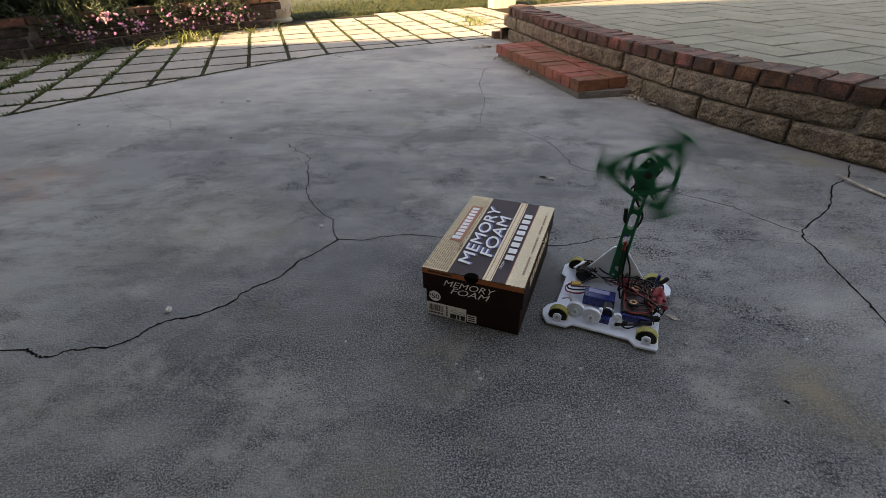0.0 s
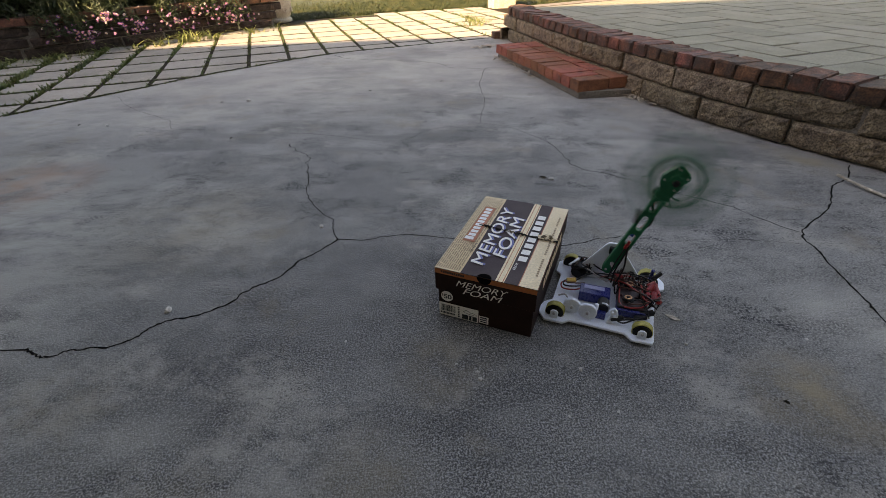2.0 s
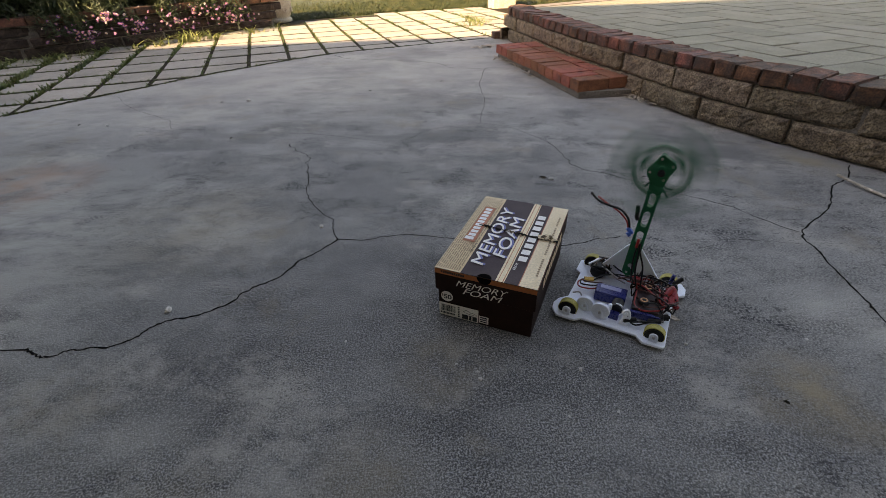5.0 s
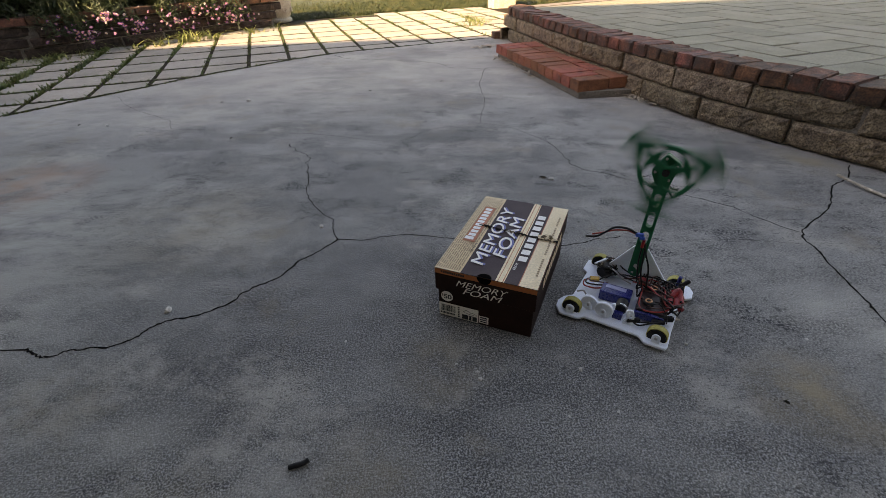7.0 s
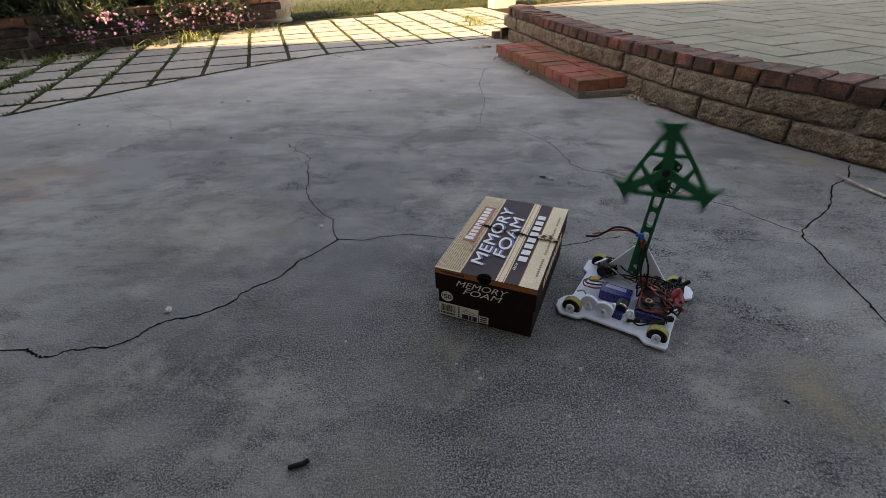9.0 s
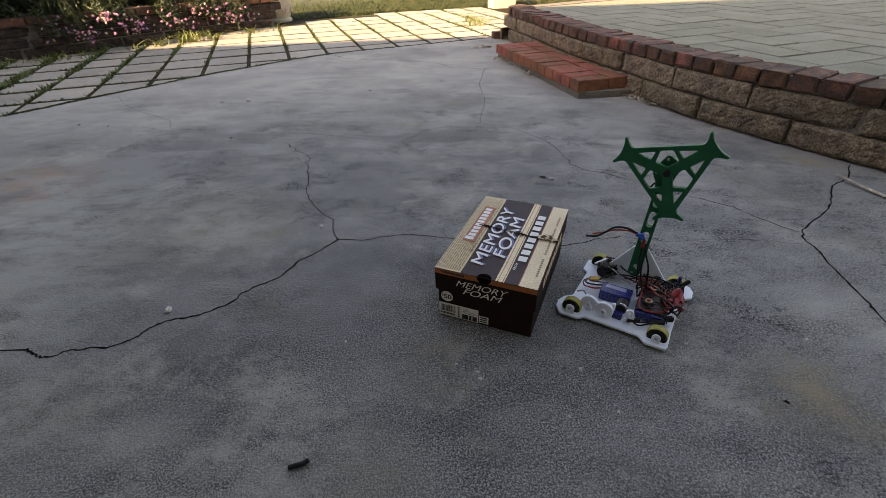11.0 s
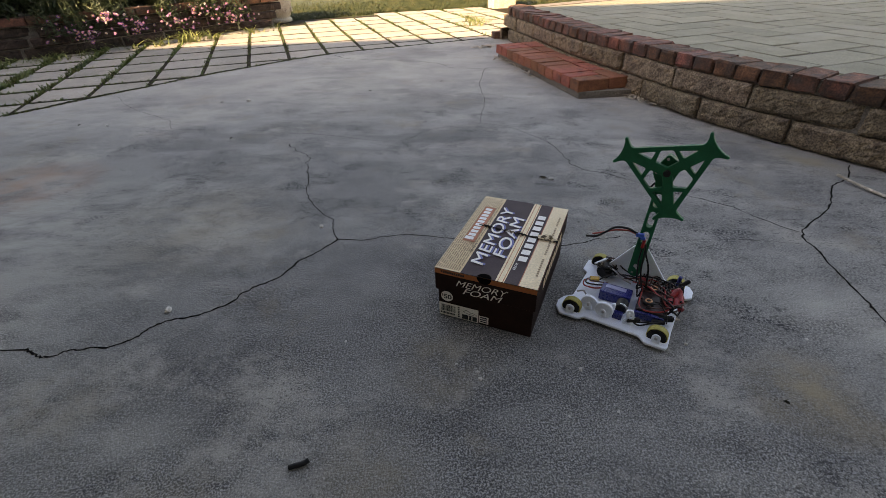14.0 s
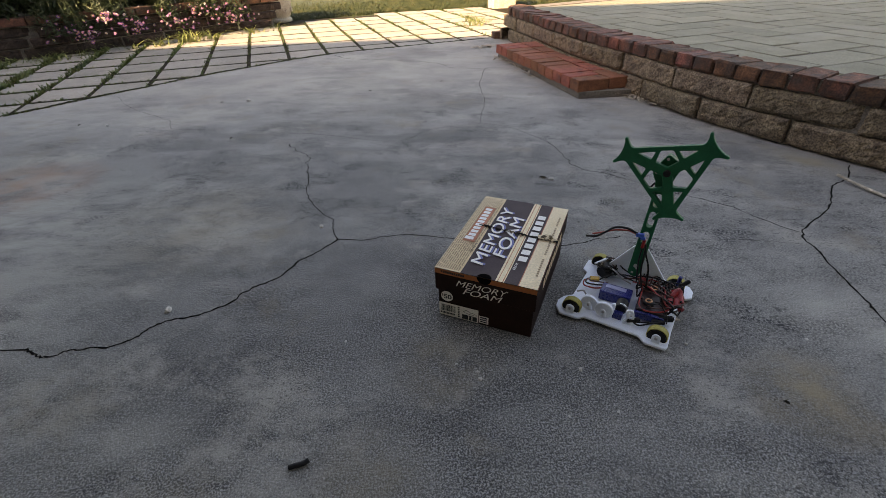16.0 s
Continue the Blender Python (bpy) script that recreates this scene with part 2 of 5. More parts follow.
def smooth_line(points, steps=8):
    """Catmull-Rom through the points."""
    ps = [Vector(p) for p in points]
    ps = [ps[0] * 2 - ps[1]] + ps + [ps[-1] * 2 - ps[-2]]
    out = []
    for i in range(1, len(ps) - 2):
        for k in range(steps):
            t = k / steps
            a, b, c, d = ps[i - 1:i + 3]
            out.append(0.5 * (2 * b + (c - a) * t + (2 * a - 5 * b + 4 * c - d) * t * t + (3 * b - a - 3 * c + d) * t ** 3))
    out.append(ps[-2])
    return out


def along(line, step, start=0.0):
    """Places and headings at even steps along a line."""
    out, left = [], step / 2 + start
    for a, b in zip(line, line[1:]):
        d = (b - a).length
        while left <= d:
            out.append((a.lerp(b, left / d), (b - a).normalized()))
            left += step
        left -= d
    return out


def tube(points, r, sides=8, smooth_steps=6, bm=None):
    """A bent round wire through the points."""
    line = smooth_line(points, smooth_steps)
    bm = bm or bmesh.new()
    rings, up = [], Vector((0.13, 0.2, 1)).normalized()
    for i, p in enumerate(line):
        d = (line[min(i + 1, len(line) - 1)] - line[max(i - 1, 0)]).normalized()
        s = d.cross(up)
        s = s.normalized() if s.length > 1e-4 else Vector((1, 0, 0))
        t = s.cross(d).normalized()
        rings.append([bm.verts.new(p + s * math.cos(a) * r + t * math.sin(a) * r) for a in [2 * math.pi * k / sides for k in range(sides)]])
    for a, b in zip(rings, rings[1:]):
        for k in range(sides):
            bm.faces.new((a[k], a[(k + 1) % sides], b[(k + 1) % sides], b[k]))
    bm.faces.new(rings[0][::-1])
    bm.faces.new(rings[-1])
    return bm


def outline(points, z0, z1, bm=None, bevel=0.0):
    """A prism over a polygon."""
    bm = bm or bmesh.new()
    lo = [bm.verts.new((x, y, z0)) for x, y in points]
    hi = [bm.verts.new((x, y, z1)) for x, y in points]
    n = len(points)
    bm.faces.new(lo[::-1])
    top = bm.faces.new(hi)
    for i in range(n):
        bm.faces.new((lo[i], lo[(i + 1) % n], hi[(i + 1) % n], hi[i]))
    bmesh.ops.recalc_face_normals(bm, faces=bm.faces[:])
    if bevel:
        bmesh.ops.bevel(bm, geom=list(top.edges), offset=bevel, segments=2, affect="EDGES")
    return bm


# ---- ground, slab, paving ----
ground = part("ground", block((120, 120, 0.4), (0, 0, -0.225)), LAWN_SOIL)
tagged(ground, "dark soil and lawn ground round the paving", "ground", kind="structure")

slab_edge = smooth_line([(-9, -5.0), (-5.0, -0.6), (-3.3, 1.35), (-2.304, 2.398), (-2.07, 2.69), (-1.831, 2.96), (-1.60, 3.24), (-1.372, 3.46), (-1.128, 3.69), (-0.871, 3.88),
                         (-0.608, 4.01), (-0.338, 4.12), (-0.053, 4.24), (0.232, 4.35), (0.49, 4.44), (0.85, 4.52)], 6)
slab = part("concrete_slab", outline([(p.x, p.y) for p in slab_edge] + [(0.95, 3.5), (1.3, 2.3), (1.75, 1.6), (3.2, 0.2), (6, -5)], -0.15, 0.0, bevel=0.006), CONCRETE)
tagged(slab, "grey weathered concrete slab with hairline cracks", "concrete slab", kind="structure")

GA = 0.3212
G0 = Vector((-4.0523 * 0.685, 4.2265 * 0.685))
GU, GV = Vector((math.cos(GA), math.sin(GA))), Vector((-math.sin(GA), math.cos(GA)))
GS, GT = 0.4426 * 0.685, 0.4814 * 0.685

paving = part("paving_bed", outline([(-6.2, 0.0), (-2.2, 2.1), (0.6, 4.2), (1.9, 4.6), (1.9, 7.3), (-1.9, 6.15), (-6.2, 3.0)], -0.10, -0.009), SOIL)
tagged(paving, "grey concrete pavers with weedy open joints", "paving", kind="structure")
paver_meshes = [mesh_of("paver", block((GS - 0.024, GT - 0.042, 0.05), (0, 0, -0.025), 0.005, 1, 0.0012), PAVER) for _ in range(3)]
LAWN_LINE = [(-1.95, 6.02), (-1.25, 6.50), (-0.55, 6.87), (0.21, 6.95), (0.9, 7.1), (2.2, 7.3)]


def lawn_y(x):
    for (a, b), (c, d) in zip(LAWN_LINE, LAWN_LINE[1:]):
        if x <= c:
            return b + (d - b) * (x - a) / (c - a)
    return 7.1


def edge_side(x, y, line):
    """Positive where the place lies on the far side of the line."""
    best, side = 1e9, 0
    for a, b in zip(line, line[1:]):
        ab = Vector((b[0] - a[0], b[1] - a[1]))
        ap = Vector((x - a[0], y - a[1]))
        t = max(0, min(1, ap.dot(ab) / ab.length_squared))
        d = (ap - ab * t).length
        if d < best:
            best, side = d, math.copysign(d, ab.x * ap.y - ab.y * ap.x)
    return side


BED_LINE = [(-6.0, 1.9), (-4.2, 3.35), (-3.52, 3.98), (-3.2, 4.2), (-2.92, 4.55), (-2.6, 4.93), (-2.2, 5.33), (-1.82, 5.66)]
slab_line = [(p.x, p.y) for p in slab_edge]
for i in range(-14, 15):
    for j in range(-8, 11):
        c = G0 + GU * (i + 0.5) * GS + GV * (j + 0.5) * GT
        if edge_side(c.x, c.y, slab_line) < -0.20 or c.x > 1.7 or c.x < -5.5 or edge_side(c.x, c.y, BED_LINE) > 0.05 or c.y > lawn_y(c.x) - 0.05:
            continue
        piece("paver", random.choice(paver_meshes), paving,
              pose(c.x, c.y, -0.006 + random.uniform(-0.002, 0.001), random.uniform(-0.3, 0.3), random.uniform(-0.3, 0.3), math.degrees(GA) + random.uniform(-0.7, 0.7)))

# dark mossy gap between the slab and the pavers
verts, faces = [], []
gap_line = smooth_line([(p.x, p.y, 0) for p in slab_edge], 3)
for i, p in enumerate(gap_line):
    h = (gap_line[min(i + 1, len(gap_line) - 1)] - gap_line[max(i - 1, 0)]).normalized()
    n = Vector((-h.y, h.x))
    a, b = random.uniform(-0.002, 0.006), random.uniform(0.024, 0.046)
    verts += [(p.x + n.x * a, p.y + n.y * a, 0.0015), (p.x + n.x * b, p.y + n.y * b, 0.0015)]
    if i:
        faces.append((2 * i - 2, 2 * i, 2 * i + 1, 2 * i - 1))
raw("edge_joint", verts, faces, MOSS, paving)

# ---- the retaining wall of the raised patio ----
WALL_H = 0.262
wall_line = smooth_line([(3.6, 5.7), (1.7, 4.95), (0.95, 4.58), (0.70, 4.46), (0.615, 4.34), (0.63, 4.18), (0.70, 3.80), (0.80, 3.25), (0.915, 2.80), (1.03, 2.46), (1.11, 2.20), (1.185, 2.03), (1.255, 1.88), (1.315, 1.78),
                         (1.385, 1.68), (1.43, 1.60), (1.48, 1.52), (1.55, 1.44), (1.72, 1.27), (2.1, 0.95), (2.7, 0.55), (3.6, 0.2)], 8)


def shifted(line, d):
    """The line moved sideways, to its left."""
    out = []
    for i, p in enumerate(line):
        h = (line[min(i + 1, len(line) - 1)] - line[max(i - 1, 0)]).normalized()
        out.append(p + Vector((-h.y, h.x)) * d)
    return out


inner = shifted(wall_line, 0.16)
core = shifted(wall_line, 0.022)
ring = [(p.x, p.y) for p in core] + [(p.x, p.y) for p in reversed(inner)]
wall = part("retaining_wall", outline(ring, -0.1, 0.250), MORTAR)
tagged(wall, "curved retaining wall of split blocks under brick coping", "garden wall", kind="structure")
patio = part("patio_floor", outline([(p.x, p.y) for p in shifted(wall_line, 0.17)] + [(9, 0.2), (9, 5.8)], 0.0, WALL_H - 0.017), MORTAR)
tagged(patio, "raised patio paved with grey concrete pavers", "patio", kind="structure")


def rough_block(l, d, h, seed=0.0):
    bm = bmesh.new()
    bmesh.ops.create_grid(bm, x_segments=22, y_segments=7, size=0.5)
    bmesh.ops.transform(bm, matrix=pose(0, 0, 0, 90), verts=bm.verts)
    for v in bm.verts:
        rim = max(abs(v.co.x), abs(v.co.z)) > 0.49
        v.co = Vector((v.co.x * l, 0 if not rim else 0.010, v.co.z * h))
        if not rim:
            v.co.y += random.uniform(-0.003, 0.003) + 0.006 * noise.noise(v.co * 22 + Vector((0, 0, seed)))
        v.co.x += random.uniform(-0.003, 0.003)
        v.co.z += random.uniform(-0.002, 0.002)
    rim = [e for e in bm.edges if e.is_boundary]
    r = bmesh.ops.extrude_edge_only(bm, edges=rim)
    for v in [g for g in r["geom"] if isinstance(g, bmesh.types.BMVert)]:
        v.co.y = d
    bmesh.ops.recalc_face_normals(bm, faces=bm.faces[:])
    return bm


def course(line, step, z, meshes, parent, name, back=0.0, joint=None, tilt=2.0):
    """A row of pieces along a line; joint: a place where two of them meet."""
    start = 0.0
    if joint:
        fine_line = along(line, 0.01)
        k = min(range(len(fine_line)), key=lambda i: (fine_line[i][0] - Vector((*joint, 0)[:len(fine_line[i][0])])).length)
        start = (k * 0.01) % step
    pts = along(line, step, start)
    for p, h in pts:
        n = Vector((-h.y, h.x))
        q = p + n * back
        a = math.degrees(math.atan2(h.y, h.x))
        piece(name, random.choice(meshes), parent, pose(q.x, q.y, z + random.uniform(-0.002, 0.002), random.uniform(-tilt, tilt) * 0.4, random.uniform(-tilt, tilt) * 0.3, a + random.uniform(-tilt, tilt)))


block_meshes = [mesh_of("block", rough_block(0.372, 0.03, 0.091, 3.7 * k), BLOCK) for k in range(6)]
course(wall_line, 0.386, 0.052, block_meshes, wall, "block", joint=(1.373, 1.716), tilt=1.0)
course(wall_line, 0.386, 0.150, block_meshes, wall, "block", joint=(1.27, 1.866), tilt=1.0)
coping_meshes = [mesh_of("coping_brick", block((random.uniform(0.090, 0.097), 0.172, 0.058), (0, 0.086, 0), 0.009, 2, 0.0042), OLD_BRICK) for _ in range(8)]
course(wall_line[22:], 0.103, WALL_H - 0.030, coping_meshes, wall, "coping_brick", back=0.003, tilt=3.5)

# the patio's pavers, in a herringbone
PW = 0.20
PL = 2 * PW
patio_mesh = [mesh_of("patio_paver", block((PL - 0.014, PW - 0.014, 0.03), (0, 0, -0.015), 0.003, 1, 0.0008), PATIO) for _ in range(3)]
inner_line = [(p.x, p.y) for p in shifted(wall_line, 0.195)]


def cut_paver(m):
    """A paver cut where it meets the coping."""
    bm = block((PL - 0.014, PW - 0.014, 0.03), (0, 0, -0.015), 0.003)
    bmesh.ops.transform(bm, matrix=m, verts=bm.verts)
    c = m.translation
    near = min(range(len(inner_line) - 1), key=lambda k: (Vector(inner_line[k]) - c.xy).length)
    for k in (near - 3, near, near + 3):
        if not 0 < k < len(inner_line) - 1:
            continue
        a, b = Vector(inner_line[k - 1]), Vector(inner_line[k + 1])
        h = (b - a).normalized()
        geom = bm.verts[:] + bm.edges[:] + bm.faces[:]
        bmesh.ops.bisect_plane(bm, geom=geom, plane_co=(*inner_line[k], 0), plane_no=(-h.y, h.x, 0), clear_inner=True)
        bmesh.ops.holes_fill(bm, edges=[e for e in bm.edges if e.is_boundary])
    if not bm.faces:
        bm.free()
        return
    bmesh.ops.transform(bm, matrix=m.inverted(), verts=bm.verts)
    piece("patio_paver", mesh_of("patio_paver", bm, PATIO), patio, m)


HA = radians(19)
patio_ring = inner_line + [(9, 0.2), (9, 5.8)]


def inside(x, y, ring_pts):
    odd = False
    for (a, b), (c, e) in zip(ring_pts, ring_pts[1:] + ring_pts[:1]):
        if (b > y) != (e > y) and x < a + (c - a) * (y - b) / (e - b):
            odd = not odd
    return odd


for i in range(-24, 24):
    for j in range(-24, 24):
        k = (i - j) % 4
        if k not in (0, 3):
            continue
        cx, cy, turn = ((i + 1) * PW, (j + 0.5) * PW, 0) if k == 0 else ((i + 0.5) * PW, (j + 1) * PW, 90)
        x = 2.2 + cx * math.cos(HA) - cy * math.sin(HA)
        y = 3.2 + cx * math.sin(HA) + cy * math.cos(HA)
        gone = edge_side(x, y, inner_line)
        if x < 4.6 and abs(gone) < 0.24:
            cut_paver(pose(x, y, WALL_H - 0.012, 0, 0, math.degrees(HA) + turn))
        elif inside(x, y, patio_ring) and gone > 0 and x < 4.6:
            piece("patio_paver", random.choice(patio_mesh), patio,
                  pose(x, y, WALL_H - 0.012 + random.uniform(-0.003, 0.001), 0, 0, math.degrees(HA) + turn + random.uniform(-0.5, 0.5)))

# ---- brick step ----
step_thing = part("brick_step", outline([(0.45, 3.60), (0.742, 2.44), (1.06, 2.47), (0.80, 3.40), (0.72, 3.66)], -0.02, 0.034), MORTAR)
tagged(step_thing, "low red brick step against the garden wall", "brick step", kind="structure")
step_line = [Vector((0.432, 3.585)), Vector((0.735, 2.437))]
tread_meshes = [mesh_of("brick", block((0.0905, 0.178, 0.058), (0, 0.089, 0), 0.005, 2, 0.0018), BRICK) for _ in range(5)]
course(step_line, 0.0988, 0.062, tread_meshes, step_thing, "brick", back=0.0, tilt=1.0)
course(step_line, 0.1977, 0.062, [mesh_of("brick", block((0.190, 0.128, 0.058), (0, 0.064, 0), 0.005, 2, 0.0016), BRICK) for _ in range(3)], step_thing, "brick", back=0.186, tilt=0.7)

# ---- planter wall ----
bed_line = [Vector(p) for p in smooth_line(BED_LINE, 6)]
bed_h = 0.30
bed_core = shifted(bed_line, 0.02)
bed_back = shifted(bed_line, 0.16)
bed_wall = part("planter_wall", outline([(p.x, p.y) for p in bed_core] + [(p.x, p.y) for p in reversed(bed_back)], -0.1, bed_h - 0.06), MORTAR)
tagged(bed_wall, "low block wall of a flower bed with brick coping", "garden wall", kind="structure")
bed_soil = part("flower_bed", outline([(p.x, p.y) for p in shifted(bed_line, 0.15)] + [(-3.2, 8.5), (-9, 8.5), (-9, 1.9)], 0.0, bed_h - 0.05), SOIL)
tagged(bed_soil, "dark planted soil of the flower bed", "flower bed", kind="structure")
bed_blocks = [mesh_of("block", rough_block(0.36, 0.03, 0.072), SHADED_BLOCK) for _ in range(3)]
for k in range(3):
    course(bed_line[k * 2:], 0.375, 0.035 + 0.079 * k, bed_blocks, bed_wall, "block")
course(bed_line, 0.205, bed_h - 0.031, [mesh_of("coping_brick", block((0.195, 0.16, 0.058), (0, 0.07, 0), 0.008, 2, 0.002), OLD_BRICK) for _ in range(3)], bed_wall, "coping_brick", back=-0.01)

# ---- house behind the camera, out of view, set so that it shades the slab ----
house = part("house_wall", block((44, 0.25, 5.73), (0, 0, 2.765)), STUCCO)
house.matrix_basis = pose(0, -1.84, 0, 0, 0, 3.0)
tagged(house, "plain stucco house wall out of view that shades the slab", "house wall", kind="structure")
# added roof, never in view: blocks the sky above the near slab
shade_roof = part("porch_roof", block((7, 2.6, 0.15), (-3.5, 1.3, 2.0)), STUCCO)
shade_roof.matrix_basis = pose(0, -1.75, 0, 0, 0, -3.0)
tagged(shade_roof, "added plain roof out of view that darkens the near slab", "porch roof", kind="structure")
# added wall, never in view: keeps sun and sky off the left side
shade_wall = part("garden_side_wall", block((0.25, 9.0, 3.55), (-6.6, 4.9, 1.675)), STUCCO)
tagged(shade_wall, "added plain stucco wall out of view that darkens the left side", "side wall", kind="structure")

# ---- cracks in the slab ----
def crack(width, pts):
    """A dark hairline that wanders a little about its line."""
    line = smooth_line(pts, 9)
    verts, faces = [], []
    for i, p in enumerate(line):
        h = (line[min(i + 1, len(line) - 1)] - line[max(i - 1, 0)]).normalized()
        s = Vector((-h.y, h.x))
        q = p + s * (0.008 * noise.noise((i * 0.31, width * 900, 0.0)) + random.gauss(0, 0.0005)) * (1.0 if p.y < 1.5 else 1.8)
        w = width * random.uniform(0.3, 0.75)
        verts += [(q.x + s.x * w, q.y + s.y * w, 0.0006), (q.x - s.x * w, q.y - s.y * w, 0.0006)]
        if i:
            faces.append((2 * i - 2, 2 * i - 1, 2 * i + 1, 2 * i))
    raw("crack", verts, faces, CRACK, slab)


crack(0.0044, [(-1.438, 0.678), (-0.938, 0.690), (-0.885, 0.691), (-0.857, 0.678), (-0.830, 0.669), (-0.807, 0.673), (-0.788, 0.688), (-0.714, 0.693), (-0.673, 0.716), (-0.656, 0.742),
             (-0.623, 0.771), (-0.564, 0.788), (-0.512, 0.821), (-0.481, 0.872), (-0.450, 0.897), (-0.411, 0.933), (-0.383, 0.994), (-0.346, 1.030), (-0.299, 1.097)])
crack(0.0026, [(-0.299, 1.097), (-0.222, 1.087), (-0.151, 1.108), (-0.062, 1.109), (0.026, 1.080), (0.182, 1.049), (0.335, 1.035), (0.418, 1.057), (0.500, 1.067)])
crack(0.0010, [(0.500, 1.067), (0.573, 1.052), (0.645, 1.036), (0.726, 1.044), (0.830, 1.035), (0.960, 1.009)])
crack(0.0027, [(-0.299, 1.097), (-0.323, 1.158), (-0.333, 1.209), (-0.388, 1.265), (-0.442, 1.366), (-0.468, 1.432), (-0.490, 1.551), (-0.520, 1.658), (-0.520, 1.727), (-0.594, 1.794), (-0.653, 1.883)])
crack(0.0020, [(0.388, 3.282), (0.313, 3.187), (0.251, 2.801), (0.244, 2.441), (0.201, 2.114), (0.314, 2.023), (0.451, 1.817)])
crack(0.0027, [(0.451, 1.817), (0.472, 1.702), (0.488, 1.588), (0.526, 1.533), (0.602, 1.478), (0.703, 1.380), (0.813, 1.290), (0.888, 1.228), (0.939, 1.138), (1.002, 1.065)])
crack(0.0043, [(0.844, 0.213), (0.939, 0.704), (0.948, 0.749), (0.958, 0.819), (0.971, 0.909), (0.989, 0.985), (0.989, 1.042), (1.042, 1.100), (1.169, 1.194), (1.247, 1.283), (1.301, 1.350), (1.388, 1.403), (1.472, 1.508)])
crack(0.0015, [(-1.901, 2.748), (-1.629, 2.464), (-1.490, 2.372), (-1.341, 2.248), (-1.257, 2.131), (-1.001, 2.094)])
crack(0.0036, [(-0.825, 3.850), (-0.641, 3.671), (-0.313, 3.585), (-0.020, 3.447), (0.097, 3.284), (0.286, 3.225)])
crack(0.0014, [(-0.772, 2.036), (-0.556, 1.996), (-0.191, 1.881), (-0.046, 2.014), (0.196, 2.089)])

# ---- paints and plastics ----
BOX_BROWN = mat("dark_brown_card", [(0.018, 0.008, 0.006), (0.027, 0.012, 0.009)], 0.65, 20, 300, 0.12, 0.1, spec=0.12)
BOX_CREAM = mat("cream_card", [(0.72, 0.57, 0.36), (0.80, 0.66, 0.45)], 0.6, 16, 260, 0.12, 0.1)
BOX_TAN = mat("tan_card", [(0.66, 0.49, 0.29), (0.74, 0.58, 0.37)], 0.6, 16, 260, 0.15, 0.1)
BOX_PLUM = mat("plum_card", [(0.050, 0.034, 0.039), (0.068, 0.048, 0.053)], 0.65, 16, 260, 0.12, 0.1, spec=0.2)
BOX_ORANGE = mat("orange_card", [(0.36, 0.10, 0.025), (0.44, 0.13, 0.035)], 0.55, 16, 260, 0.12, 0.1)
BOX_RUST = mat("rust_card", [(0.42, 0.12, 0.06), (0.50, 0.16, 0.08)], 0.55, 16, 260, 0.12, 0.1)
INK_WHITE = mat("white_print", [(0.72, 0.71, 0.68), (0.80, 0.79, 0.76)], 0.55, 40, 300, 0.08, 0.0)
INK_GREY = mat("grey_print", [(0.28, 0.19, 0.11), (0.36, 0.25, 0.15)], 0.6, 40, 300, 0.08, 0.0)
INK_BLUE = mat("blue_edge_print", [(0.10, 0.12, 0.30), (0.14, 0.16, 0.36)], 0.55, 40, 300, 0.08, 0.0)
INK_BLACK = mat("black_print", [(0.012, 0.012, 0.013), (0.022, 0.021, 0.022)], 0.6, 40, 300, 0.08, 0.0)
TORN = mat("torn_card", [(0.06, 0.045, 0.03), (0.26, 0.19, 0.12)], 0.95, 90, 300, 0.3, 0.5)
TORN_DARK = mat("torn_gap", [(0.008, 0.007, 0.006), (0.03, 0.022, 0.016)], 0.95, 90, 300, 0.3, 0.3)
HOLE = mat("dark_opening", [(0.003, 0.003, 0.003), (0.006, 0.005, 0.005)], 0.95, 40, 200, 0.1, 0.0, spec=0.0)
WHITE_PLASTIC = mat("white_plastic", [(0.76, 0.82, 0.91), (0.82, 0.88, 0.95)], 0.45, 25, 400, 0.06, 0.12, 500)
GREEN_PLASTIC = mat("green_plastic", [(0.0005, 0.100, 0.047), (0.001, 0.130, 0.062)], 0.5, 30, 400, 0.10, 0.18, 420, spec=0.18)
YELLOW = mat("yellow_tread", [(0.30, 0.26, 0.060), (0.42, 0.37, 0.10)], 0.7, 60, 300, 0.2, 0.3)
BLACK = mat("black_rubber", [(0.006, 0.006, 0.006), (0.014, 0.013, 0.012)], 0.7, 60, 300, 0.15, 0.2, spec=0.25)
BLACK_WIRE = mat("black_wire", [(0.006, 0.006, 0.007), (0.012, 0.012, 0.012)], 0.5, 60, 300, 0.1, 0.0, spec=0.3)
RED_WIRE = mat("red_wire", [(0.28, 0.018, 0.016), (0.42, 0.036, 0.030)], 0.4, 60, 300, 0.1, 0.0)
BROWN_WIRE = mat("brown_wire", [(0.055, 0.018, 0.012), (0.10, 0.03, 0.018)], 0.45, 60, 300, 0.1, 0.0)
GREY_WIRE = mat("grey_wire", [(0.25, 0.24, 0.24), (0.36, 0.35, 0.35)], 0.5, 60, 300, 0.1, 0.0)
RED_SHRINK = mat("red_shrink", [(0.24, 0.010, 0.013), (0.38, 0.026, 0.028)], 0.35, 60, 300, 0.12, 0.2)
BLUE_WRAP = mat("blue_wrap", [(0.012, 0.018, 0.11), (0.018, 0.028, 0.17)], 0.3, 40, 300, 0.1, 0.1)
LAVENDER = mat("label_paper", [(0.30, 0.32, 0.50), (0.38, 0.40, 0.58)], 0.5, 50, 300, 0.1, 0.0)
BOARD = mat("circuit_board", [(0.018, 0.005, 0.005), (0.040, 0.011, 0.009)], 0.5, 60, 300, 0.2, 0.1)
